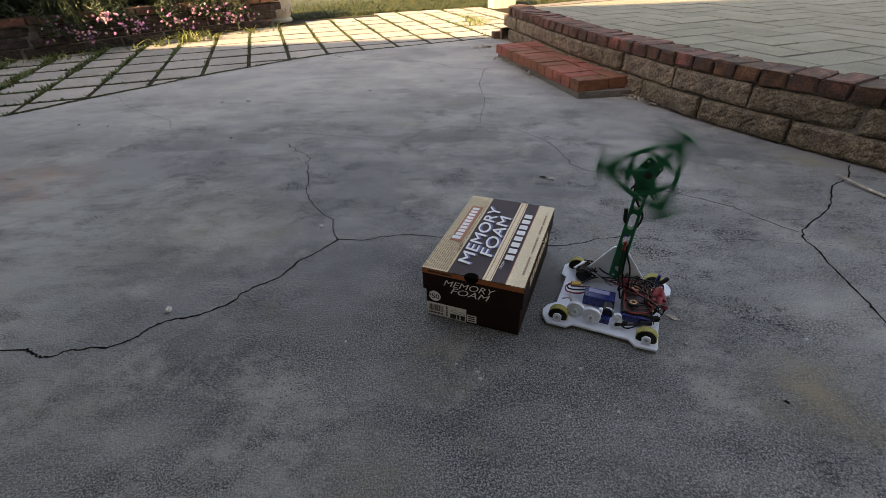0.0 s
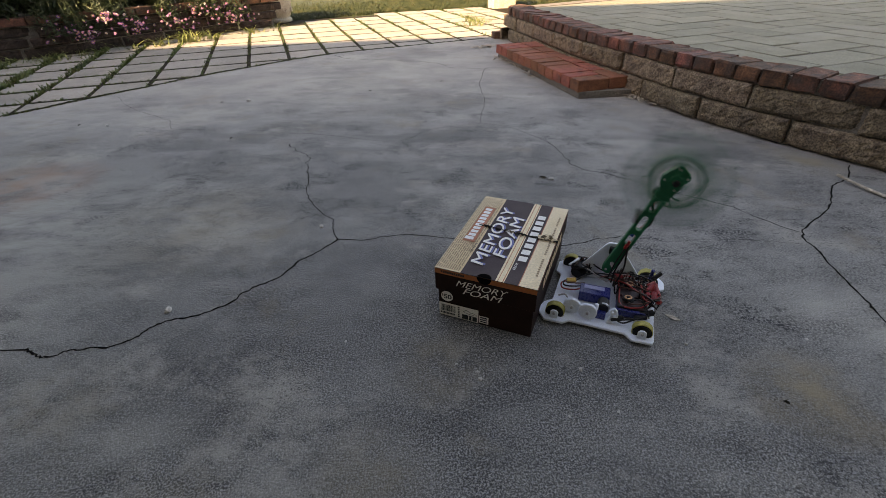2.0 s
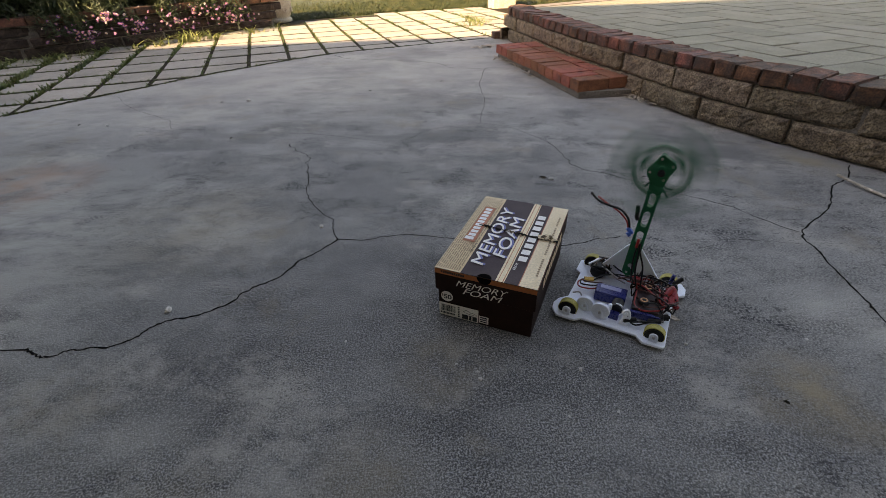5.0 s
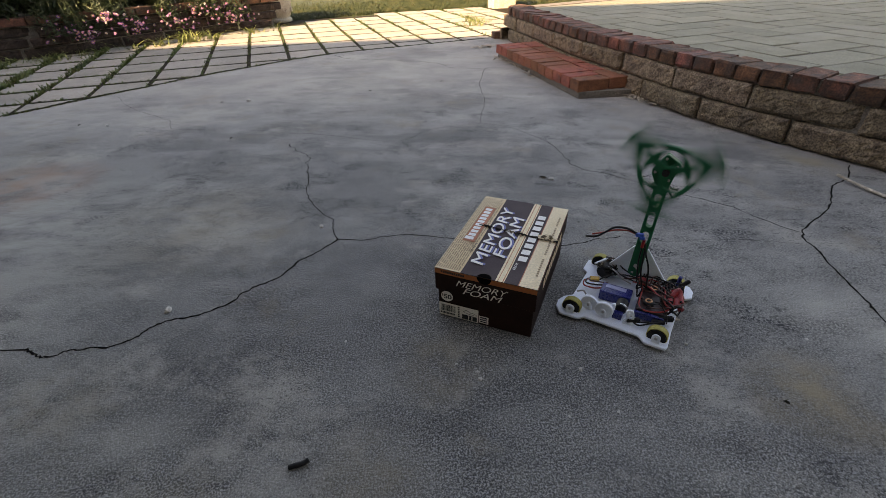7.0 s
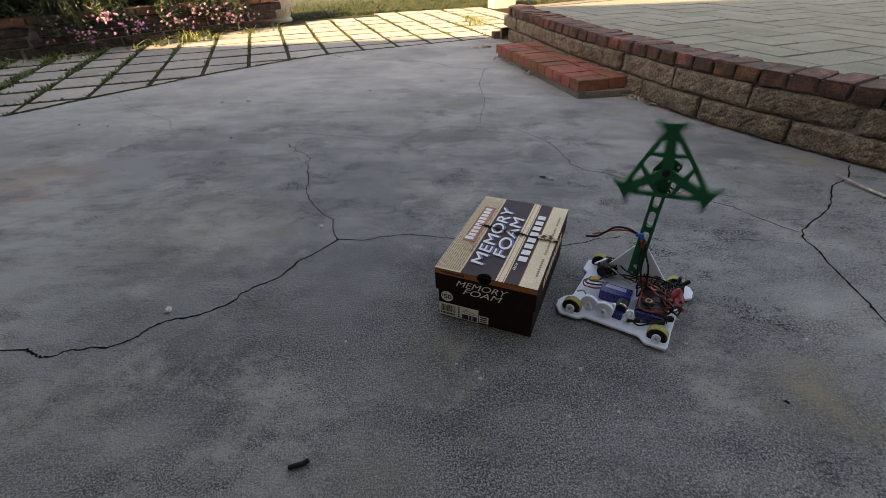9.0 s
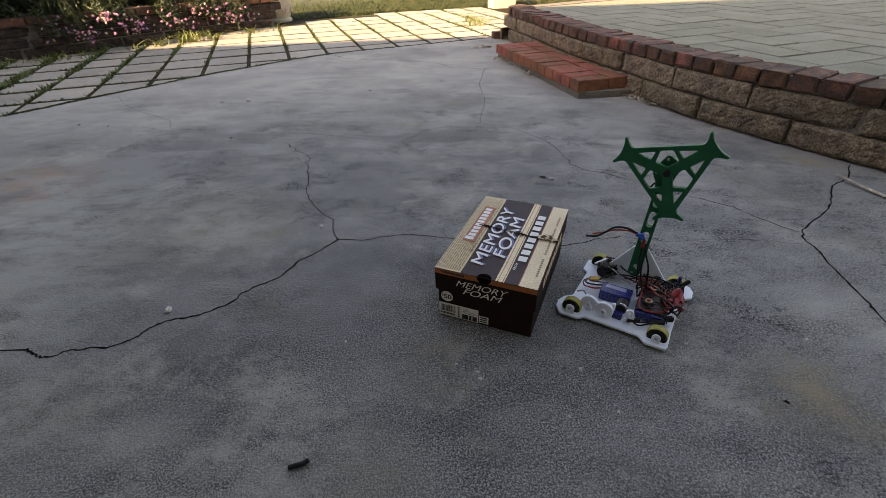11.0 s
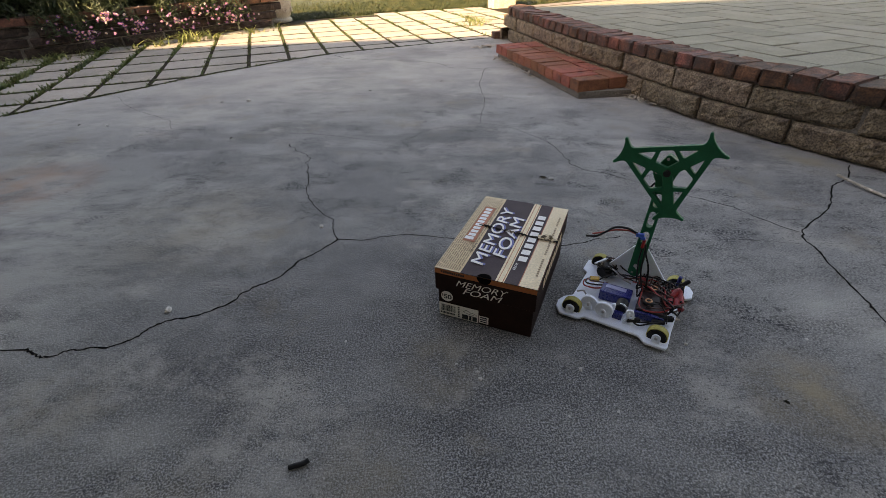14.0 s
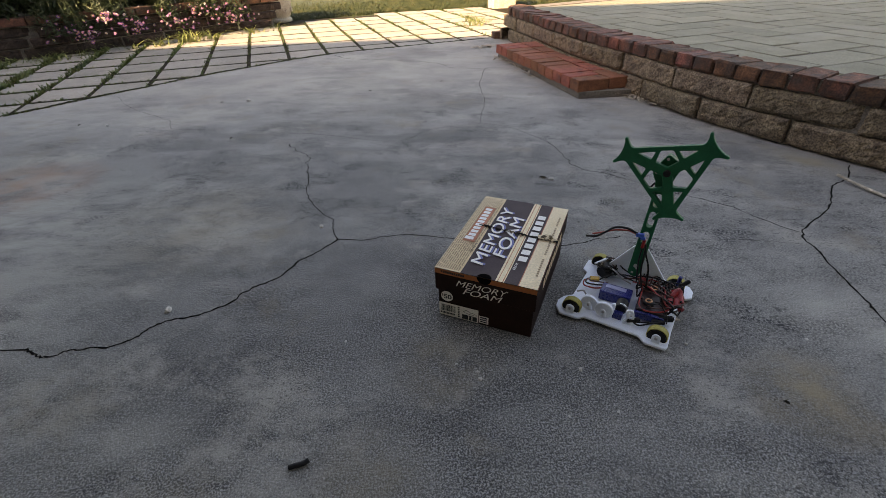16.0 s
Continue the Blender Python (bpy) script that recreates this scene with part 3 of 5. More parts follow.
BLUE_PLUG = mat("blue_plug", [(0.015, 0.09, 0.45), (0.025, 0.13, 0.58)], 0.35, 60, 300, 0.1, 0.0)
AMBER = mat("amber_plug", [(0.55, 0.30, 0.03), (0.68, 0.40, 0.05)], 0.4, 60, 300, 0.1, 0.0)
STEEL = mat("steel", [(0.45, 0.45, 0.46), (0.60, 0.60, 0.61)], 0.35, 60, 300, 0.1, 0.1, metal=1.0)
COPPER = mat("copper_coil", [(0.45, 0.20, 0.10), (0.60, 0.30, 0.15)], 0.4, 200, 400, 0.2, 0.2, metal=0.8)
DARK_PLASTIC = mat("dark_plastic", [(0.010, 0.010, 0.011), (0.018, 0.018, 0.019)], 0.55, 50, 300, 0.1, 0.15, spec=0.3)


def holed(outer, holes, z0, z1):
    """A flat plate with openings, filled between its outlines."""
    bm = bmesh.new()
    for loop in [outer] + holes:
        vs = [bm.verts.new((x, y, z0)) for x, y in loop]
        for a, b in zip(vs, vs[1:] + vs[:1]):
            bm.edges.new((a, b))
    bmesh.ops.triangle_fill(bm, use_beauty=True, use_dissolve=False, edges=bm.edges[:])
    r = bmesh.ops.extrude_face_region(bm, geom=bm.faces[:])
    for v in [g for g in r["geom"] if isinstance(g, bmesh.types.BMVert)]:
        v.co.z = z1
    bmesh.ops.recalc_face_normals(bm, faces=bm.faces[:])
    rim = [e for e in bm.edges if len(e.link_faces) == 2 and e.calc_face_angle() > 1.2 and abs(e.verts[0].co.z - e.verts[1].co.z) < 1e-6]
    bmesh.ops.bevel(bm, geom=rim, offset=min(0.0009, (z1 - z0) * 0.2), segments=1, affect="EDGES")
    return bm


def rounded(points, r=0.004, steps=3):
    """A polygon with its corners cut round."""
    out = []
    n = len(points)
    for i in range(n):
        a, b, c = Vector(points[i - 1]), Vector(points[i]), Vector(points[(i + 1) % n])
        k = min(r, (a - b).length * 0.4, (c - b).length * 0.4)
        p, q = b + (a - b).normalized() * k, b + (c - b).normalized() * k
        for s in range(steps + 1):
            t = s / steps
            v = p * (1 - t) ** 2 + b * 2 * t * (1 - t) + q * t * t
            out.append((v.x, v.y))
    return out


def lettering(text, width, height, m, material, parent, name="lettering", shear=0.0, thick=0.0, label=""):
    """Words in the built-in font, stretched to a width and a height, on the plane of m."""
    cu = bpy.data.curves.new("words", "FONT")
    cu.body, cu.size, cu.shear, cu.offset = text, 1.0, shear, thick
    tmp = new("words", cu)
    bpy.context.view_layer.update()
    me = bpy.data.meshes.new_from_object(tmp.evaluated_get(bpy.context.evaluated_depsgraph_get()))
    bpy.data.objects.remove(tmp)
    xs, ys = [v.co.x for v in me.vertices], [v.co.y for v in me.vertices]
    kx, ky = width / (max(xs) - min(xs)), height / (max(ys) - min(ys))
    x0, y0 = min(xs), min(ys)
    for v in me.vertices:
        v.co = Vector(((v.co.x - x0) * kx, (v.co.y - y0) * ky, v.co.z))
    me.materials.clear()
    me.materials.append(material)
    ob = new(name, me)
    ob.parent, ob.matrix_basis = parent, m
    return tagged(ob, label) if label else ob


def flat(points, z, bm=None):
    bm = bm or bmesh.new()
    bm.faces.new([bm.verts.new((x, y, z)) for x, y in points])
    return bm


def bars(rows, m, material, parent, name="small_print"):
    """Unreadable print as plain bars: x, y, width, height on the plane of m."""
    bm = bmesh.new()
    for x, y, w, h in rows:
        flat([(x, y), (x + w, y), (x + w, y + h), (x, y + h)], 0, bm)
    ob = part(name, bm, material, parent)
    ob.matrix_basis = m
    return ob


# ---- the shoe box ----
BL, BW, BH, LH = 0.3448, 0.2165, 0.1319, 0.056
box = new("shoe_box")
tagged(box, "brown and cream cardboard shoe box with a gashed lid", "shoe box")
bm = block((BW - 0.009, BL - 0.009, BH - 0.004), (0, 0, (BH - 0.004) / 2), 0.0016)
part("box_body", bm, BOX_BROWN, box)
# the lid: a skirt, and a top in printed stripes
bm = bmesh.new()
w, d = BW / 2, BL / 2
for x0, x1, y0, y1 in ((-w, w, -d, -d + 0.003), (-w, w, d - 0.003, d), (-w, -w + 0.003, -d + 0.003, d - 0.003), (w - 0.003, w, -d + 0.003, d - 0.003)):
    block((x1 - x0, y1 - y0, LH), ((x0 + x1) / 2, (y0 + y1) / 2, BH - LH / 2 - 0.0006), 0.0008, bm=bm)
lid = part("lid", bm, BOX_BROWN, box)
cuts = [0, 0.262, 0.605, 0.625, 0.632, 0.672, 0.68, 0.69, 0.82, 0.828, 0.838, 1.0]
kinds = [BOX_TAN, BOX_PLUM, BOX_CREAM, BOX_RUST, BOX_CREAM, BOX_RUST, BOX_CREAM, BOX_PLUM, BOX_RUST, BOX_CREAM, BOX_CREAM]
top_bm = bmesh.new()
slots = []
ny = 14
for k, (a, b) in enumerate(zip(cuts, cuts[1:])):
    if kinds[k] not in slots:
        slots.append(kinds[k])
    for j in range(ny):
        ya, yb = -d + BL * j / ny, -d + BL * (j + 1) / ny
        q = []
        for x, y in ((a, ya), (b, ya), (b, yb), (a, yb)):
            edge = min(x, 1 - x, (y + d) / BL, (d - y) / BL)
            # the card sags and buckles a little between its edges
            dip = 0.0012 * noise.noise((x * 5, y * 16, 2.0)) * min(1, edge * 9) - 0.0013 * min(1, edge * 9)
            q.append(top_bm.verts.new((-w + BW * x, y, BH + dip)))
        f = top_bm.faces.new(q)
        f.material_index = slots.index(kinds[k])
bmesh.ops.remove_doubles(top_bm, verts=top_bm.verts, dist=1e-6)
lid_top = part("lid_top", top_bm, None, box, "striped cream, plum and rust printed lid top", smooth=True)
for s in slots:
    lid_top.data.materials.append(s)
TOP = BH + 0.0007


def on_top(x, y):
    """A plane on the lid on which words run from the near end to the far end."""
    return pose(-w + BW * x, -d + BL * y, TOP, 0, 0, 90)


for word, length, x, y in (("MEMORY", 0.755, 0.430, 0.115), ("FOAM", 0.52, 0.592, 0.235)):
    # blue shadow print, then the white letters in overlapping strokes
    for k in range(2):
        lettering(word, BL * length, BW * 0.132, on_top(x, y) @ pose(0.0026 - 0.0008 * k, -0.0030 + 0.0008 * k, -0.0004 + 0.00008 * k), INK_BLUE, box, shear=0.12)
    for k in range(2):
        lettering(word, BL * length, BW * 0.132, on_top(x - 0.005, y) @ pose(0.0009 * k, 0.0005 * k, 0.00008 * k), INK_WHITE, box, shear=0.12)
lettering("WITH", BL * 0.10, BW * 0.030, on_top(0.255, 0.235), INK_BLACK, box)
lettering("FROM", BL * 0.075, BW * 0.026, on_top(0.735, 0.14), INK_WHITE, box)
# the two maker's marks as plain shapes
bars([(0, 0, BL * 0.50, BW * 0.135)], on_top(0.215, 0.34) @ pose(0, 0, -0.0004), BOX_ORANGE, box, "mark_border")
bars([(0, 0, BL * 0.48, BW * 0.115)], on_top(0.207, 0.35), BOX_RUST, box, "mark_panel")
bars([(0.004 + 0.0158 * k, 0.003 + (0 if k else 0.0), 0.0115 if k else 0.013, BW * (0.078 if k else 0.095)) for k in range(10)], on_top(0.195, 0.355) @ pose(0, 0, 0.0003), INK_WHITE, box, "maker_mark")
bars([(0.0265 * k, 0, 0.0185, BW * 0.085) for k in range(8)], on_top(0.80, 0.24), INK_WHITE, box, "maker_mark")
rows = []
for k in range(11):
    y = 0.0
    while y < 0.93:
        l = random.uniform(0.025, 0.065)
        rows.append((BL * y, -BW * 0.0225 * k, BL * min(l, 0.97 - y), BW * 0.011))
        y += l + 0.012
bars(rows, on_top(0.018, 0.015) @ pose(0, 0, -0.0003), INK_GREY, box)
bars([(0.0075 * k, 0, 0.0058, 0.0042) for k in range(34) if k not in (9, 10, 20, 21, 27)], on_top(0.955, 0.12) @ pose(0, 0, 0.0), INK_GREY, box)

# the near end
FRONT = pose(0, -d - 0.0006, 0, 90)
BODY = pose(0, -d + 0.0037, 0, 90)
bars([(-w, BH - 0.013, BW, 0.012)], FRONT, BOX_ORANGE, box, "orange_band")
lettering("MEMORY", BW * 0.52, 0.0155, FRONT @ pose(-w + BW * 0.22, BH - 0.036, 0.0004), INK_WHITE, box, shear=0.35)
lettering("FOAM", BW * 0.40, 0.0155, FRONT @ pose(-w + BW * 0.29, BH - 0.0535, 0.0004), INK_WHITE, box, shear=0.35)
bars([(-w + 0.014 + 0.0048 * k, BH - 0.0095, 0.0038, 0.0055) for k in range(11)], FRONT @ pose(0, 0, 0.0003), INK_BLACK, box)
bm = flat([(-w + BW * 0.50 + 0.0155 * math.cos(a), BH - 0.0006 + 0.0150 * math.sin(a)) for a in [math.pi + math.pi * k / 14 for k in range(15)]], 0)
hole = part("finger_hole", bm, HOLE, box, "black half-round finger hole in the lid")
hole.matrix_basis = FRONT @ pose(0, 0, 0.0006)
bm = flat([(-w + BW * 0.50 + 0.0150 * math.cos(a), -d + 0.0002 + 0.0135 * math.sin(a)) for a in [math.pi * k / 14 for k in range(15)]], BH + 0.0006)
part("finger_notch", bm, HOLE, box)
disc = part("price_disc", flat([(0.0138 * math.cos(a), 0.0138 * math.sin(a)) for a in [2 * math.pi * k / 28 for k in range(28)]], 0), INK_WHITE, box, "round white price sticker")
disc.matrix_basis = BODY @ pose(-w + BW * 0.115, 0.058, 0.0003)
lettering("50", 0.0185, 0.0125, disc.matrix_basis @ pose(-0.0075, -0.007, 0.0002), INK_BLACK, box, thick=0.02)
lettering("$", 0.0045, 0.008, disc.matrix_basis @ pose(-0.0125, -0.002, 0.0002), INK_BLACK, box)
sticker = part("size_sticker", flat([(-w + 0.006, 0.028), (-w + 0.097, 0.028), (-w + 0.097, 0.064), (-w + 0.006, 0.064)], 0), INK_WHITE, box, "white size and bar code sticker")
sticker.matrix_basis = BODY @ pose(0, -0.025, 0)
sticker = part("size_sticker", flat([(-w + 0.0985, 0.034), (-w + 0.120, 0.034), (-w + 0.120, 0.054), (-w + 0.0985, 0.054)], 0), INK_WHITE, box, "small white sticker beside the size sticker")
sticker.matrix_basis = BODY @ pose(0, -0.028, 0)
rows = [(-w + 0.010 + 0.00145 * k, 0.041, random.choice((0.0006, 0.0009, 0.0012)), 0.018) for k in range(24)]
rows += [(-w + 0.010 + 0.0034 * k, 0.033, 0.0026, 0.005) for k in range(10)] + [(-w + 0.050, 0.032 + 0.005 * k, 0.004, 0.0035) for k in range(6)]
rows += [(-w + 0.060, 0.030, 0.034, 0.013)] + [(-w + 0.101, 0.034 + 0.0055 * k, 0.016, 0.0032) for k in range(3)]
bars(rows, BODY @ pose(0, -0.025, 0.0003), INK_BLACK, box)
shoe_line = tube([(-w + 0.062, 0.050, 0), (-w + 0.070, 0.056, 0), (-w + 0.078, 0.052, 0), (-w + 0.088, 0.051, 0), (-w + 0.093, 0.047, 0), (-w + 0.075, 0.047, 0), (-w + 0.062, 0.050, 0)], 0.0005, 4, 4)
part("outline_print", shoe_line, INK_BLACK, box).matrix_basis = BODY @ pose(0, -0.025, 0)
lettering("11", 0.010, 0.010, BODY @ pose(-w + 0.074, 0.0065, 0.0006), INK_WHITE, box, thick=0.03)
# the long side, with slanted maker's marks as bars
SIDE = pose(w + 0.0006, 0, 0, 90, 0, 90)
bars([(-0.11 + 0.026 * k, BH - 0.046, 0.020, 0.026) for k in range(8)], SIDE, BOX_TAN, box)
bars([(-d, BH - 0.004, BL, 0.003)], SIDE, BOX_RUST, box, "rust_band")

# gash torn across the lid: flaps of card that the blade lifts
GASH = []
for k in range(9):
    x0, x1 = 0.15 + 0.098 * k, 0.15 + 0.098 * (k + 1) + 0.02
    bm = bmesh.new()
    n = 9
    lo, hi, mid = [], [], []
    for i in range(n + 1):
        t = i / n
        x = -w + BW * min(1.012, x0 + (x1 - x0) * t)
        wob = 0.0025 * math.sin(i * 1.9 + k * 2.1)
        a, b = random.uniform(0.0008, 0.0036), random.uniform(0.0008, 0.0036)
        lo.append(bm.verts.new((x, wob - a, 0.0004 + random.uniform(0, 0.0016))))
        mid.append(bm.verts.new((x, wob, -0.0004)))
        hi.append(bm.verts.new((x + random.uniform(-0.002, 0.002), wob + b, 0.0006 + random.uniform(0, 0.0030))))
    for i in range(n):
        bm.faces.new((lo[i], lo[i + 1], mid[i + 1], mid[i]))
        bm.faces.new((mid[i], mid[i + 1], hi[i + 1], hi[i]))
    r = bmesh.ops.extrude_face_region(bm, geom=bm.faces[:])
    for v in [g for g in r["geom"] if isinstance(g, bmesh.types.BMVert)]:
        v.co.z -= 0.0008
    bmesh.ops.recalc_face_normals(bm, faces=bm.faces[:])
    GASH.append((part("torn_flap", bm, TORN_DARK if k % 4 != 3 else TORN, box, "ragged dark torn cardboard"), -d + BL * 0.575 - 0.018 * (x0 + x1) / 2))
for k in range(5):
    bm = bmesh.new()
    pts = [(-0.006 + random.uniform(-0.004, 0.004), -0.008 + 0.0035 * i, random.uniform(0.0004, 0.004)) for i in range(6)]
    vs = [bm.verts.new(p) for p in pts] + [bm.verts.new((p[0] + random.uniform(0.003, 0.009), p[1], p[2] * 0.4 + random.uniform(0, 0.002))) for p in pts]
    for i in range(5):
        bm.faces.new((vs[i], vs[i + 1], vs[i + 7], vs[i + 6]))
    r = bmesh.ops.extrude_face_region(bm, geom=bm.faces[:])
    for v in [g for g in r["geom"] if isinstance(g, bmesh.types.BMVert)]:
        v.co.z -= 0.0009
    bmesh.ops.recalc_face_normals(bm, faces=bm.faces[:])
    shred = part("card_shred", bm, TORN if k % 2 else BOX_CREAM, box)
    shred["at_x"] = w - 0.034 + 0.008 * k
    GASH.append((shred, -d + BL * 0.56 + random.uniform(-0.008, 0.010)))

# ---- the robot ----
robot = new("combat_robot")
tagged(robot, "small white wheeled robot with a green spinner arm on the slab", "robot")
plate_line = [(-0.125, -0.111), (-0.111, -0.1295), (-0.071, -0.1278), (-0.0595, -0.1155), (0.0533, -0.1145), (0.068, -0.1295), (0.107, -0.1270), (0.1105, -0.119), (0.1085, -0.070), (0.1085, 0.052),
              (0.127, 0.067), (0.1268, 0.092), (0.116, 0.110), (-0.106, 0.110), (-0.1185, 0.098), (-0.1185, 0.055), (-0.1055, 0.045), (-0.1055, -0.055), (-0.1215, -0.071), (-0.128, -0.090)]
part("base_plate", holed(rounded(plate_line, 0.0018), [], 0.0065, 0.0125), WHITE_PLASTIC, robot)


def wheel(x, y, front):
    bm = rod(0.0188, 0.019, axis="y", segs=32, bevel=0.0018)
    wh = part("wheel", bm, BLACK, robot, "black wheel with a yellow tread", smooth=False)
    wh.matrix_basis = pose(x, y, 0.0204)
    bm = bmesh.new()
    for k in range(36):
        a0, a1 = 2 * math.pi * k / 36, 2 * math.pi * (k + 1) / 36
        ring = []
        for a in (a0, a1):
            for r, yy in ((0.0190, -0.0078), (0.0204, -0.0070), (0.0204, 0.0070), (0.0190, 0.0078)):
                ring.append(bm.verts.new((r * math.cos(a), yy, r * math.sin(a))))
        for i in range(3):
            bm.faces.new((ring[i], ring[i + 1], ring[i + 5], ring[i + 4]))
    bmesh.ops.remove_doubles(bm, verts=bm.verts, dist=1e-6)
    bmesh.ops.recalc_face_normals(bm, faces=bm.faces[:])
    part("tread", bm, YELLOW, wh, "worn yellow tread")
    s = -1 if front else 1
    part("hub_cap", rod(0.0085, 0.004, (0, s * 0.0105, 0), "y", 20, 0.0008), WHITE_PLASTIC, wh)
    shape = [(-0.0085, 0.0), (0.0085, 0.0), (0.0085, 0.013)] + [(0.0085 * math.cos(a), 0.013 + 0.0085 * math.sin(a)) for a in [math.pi * k / 8 for k in range(1, 8)]] + [(-0.0085, 0.013)]
    br = part("axle_bracket", holed(shape, [[(0.0026 * math.cos(a), 0.013 + 0.0026 * math.sin(a)) for a in [2 * math.pi * k / 10 for k in range(10)]]], 0, 0.004), WHITE_PLASTIC, robot)
    br.matrix_basis = pose(x, y + s * 0.0165 + 0.002, 0.0125, 90)
    bo = part("axle_bolt", rod(0.0034, 0.003, (x, y + s * 0.0165 - 0.003, 0.0255), "y", 6, 0.0004), STEEL, robot)


wheel(-0.092, -0.103, True)
wheel(0.086, -0.103, True)
wheel(-0.088, 0.094, False)
wheel(0.087, 0.092, False)


def gear(x, y, z, r):
    bm = bmesh.new()
    n = 44
    pts = []
    for k in range(n):
        a = 2 * math.pi * k / n
        rr = r if k % 2 else r * 0.99
        pts.append((rr * math.cos(a), rr * math.sin(a)))
    bm = holed(pts, [], -0.004, 0.004)
    g = part("gear", bm, WHITE_PLASTIC, robot, "round white plastic drive gear")
    g.matrix_basis = pose(x, y, z, 90)
    tri = [(-0.008, -0.014), (0.008, -0.014), (0.0055, 0.001), (0, 0.006), (-0.0055, 0.001)]
    part("gear_bracket", holed(rounded(tri, 0.002), [[(0.0018 * math.cos(a), -0.009 + 0.0018 * math.sin(a)) for a in [2 * math.pi * k / 8 for k in range(8)]]], 0.004, 0.0075), WHITE_PLASTIC, g)
    part("screw", rod(0.003, 0.004, (0, 0, 0.008), "z", 6), STEEL, g)


gear(-0.060, -0.086, 0.030, 0.0185)
gear(-0.026, -0.095, 0.031, 0.0195)
# front motor with its bracket
part("drive_motor", rod(0.0125, 0.030, (0.002, -0.064, 0.031), "y", 24, 0.0015), DARK_PLASTIC, robot, smooth=False)
part("motor_ring", rod(0.0131, 0.005, (0.004, -0.072, 0.031), "y", 24, 0.0008), STEEL, robot)
part("motor_block", block((0.020, 0.020, 0.016), (0.001, -0.080, 0.0205), 0.002, 2), BLUE_WRAP, robot)
fork = [(-0.009, 0), (0.010, 0), (0.013, 0.022), (0.010, 0.034), (0.004, 0.040), (-0.004, 0.036), (-0.006, 0.030), (-0.002, 0.020), (-0.008, 0.008)]
hole_at = [[(x + 0.0024 * math.cos(a), y + 0.0024 * math.sin(a)) for a in [2 * math.pi * k / 10 for k in range(10)]] for x, y in ((0.002, 0.032), (0.006, 0.022), (0.000, 0.008))]
part("motor_fork", holed(rounded(fork, 0.002), hole_at, 0, 0.006), WHITE_PLASTIC, robot, "white perforated motor bracket").matrix_basis = pose(0.022, -0.090, 0.0125, 90, 0, 12)
part("lug", rod(0.004, 0.016, (-0.010, -0.085, 0.040), "z", 12, 0.001), WHITE_PLASTIC, robot)
# rear motor beside the far wheel
part("rear_motor", rod(0.0175, 0.040, (-0.066, 0.060, 0.030), "y", 24, 0.002), DARK_PLASTIC, robot, smooth=False)
part("motor_ring", rod(0.0180, 0.006, (-0.066, 0.076, 0.031), "y", 24, 0.001), STEEL, robot)
part("fork_arm", block((0.032, 0.006, 0.004), (0, 0, 0), 0.001, 1), STEEL, robot, "bare metal motor clamp").matrix_basis = pose(-0.080, 0.052, 0.050, 0, -12, 52)
# battery
bat = part("battery", block((0.066, 0.036, 0.025), (0, 0, 0), 0.004, 3), BLUE_WRAP, robot, "blue wrapped battery pack")
bat.matrix_basis = pose(-0.020, -0.024, 0.026, 0, 0, 3)
part("battery_label", block((0.044, 0.013, 0.0006), (-0.002, 0.006, 0.0131)), LAVENDER, bat)
part("amber_plug", block((0.022, 0.011, 0.009), (0, 0, 0), 0.0015, 2), AMBER, robot, "amber power plug").matrix_basis = pose(-0.076, 0.0, 0.032, 8, -6, 14)
# speed controller stack with its two coils
esc = part("speed_controller", block((0.062, 0.084, 0.020), (0, 0, 0), 0.003, 2), DARK_PLASTIC, robot, "dark speed controller stack")
esc.matrix_basis = pose(0.058, -0.020, 0.027, 0, 0, 4)
part("blue_wrap", block((0.060, 0.030, 0.016), (-0.002, -0.030, 0.0), 0.003, 2), BLUE_WRAP, esc, "blue shrink wrap round the front board").location = (0, -0.004, -0.001)
part("circuit_board", block((0.052, 0.040, 0.003), (0, 0.016, 0.0115), 0.0008), BOARD, esc, "dark red circuit board")
part("circuit_board", block((0.050, 0.034, 0.003), (-0.002, -0.024, 0.0105), 0.0008), BOARD, esc, "dark red circuit board")
for x, y, z in ((0.0500, 0.0130, 0.0440), (0.0500, -0.0370, 0.0430)):
    mt = part("flat_coil", rod(0.0118, 0.007, (0, 0, 0), "z", 22, 0.001), DARK_PLASTIC, robot)
    mt.matrix_basis = pose(x, y, z, random.uniform(-6, 4), random.uniform(-5, 5), 0)
    part("coil", lathe([(0.0046, 0.0030), (0.0050, 0.0048), (0.0078, 0.0048), (0.0082, 0.0030)], 20), COPPER, mt)
    part("shaft", rod(0.0030, 0.003, (0, 0, 0.0035), "z", 10), BLACK, mt)
# red wrapped joints in a bunch beside the stack
for x, y, z, rx, ry, rz in ((0.093, 0.020, 0.050, 20, 40, 30), (0.100, 0.010, 0.052, -60, 10, 10), (0.106, -0.002, 0.048, -70, 20, 30), (0.100, -0.014, 0.046, -64, -16, 0), (0.108, -0.018, 0.042, -80, 8, 40), (0.092, 0.004, 0.054, -60, 24, -14),
                            (0.096, -0.006, 0.040, -75, 30, 20), (0.090, -0.018, 0.044, -70, -30, 10), (0.022, 0.036, 0.044, 0, 80, -20), (0.104, 0.018, 0.044, -50, 30, 60)):
    part("red_sleeve", rod(0.0062, 0.022, (0, 0, 0), "z", 12, 0.0018), RED_SHRINK, robot).matrix_basis = pose(x, y, z, rx, ry, rz)
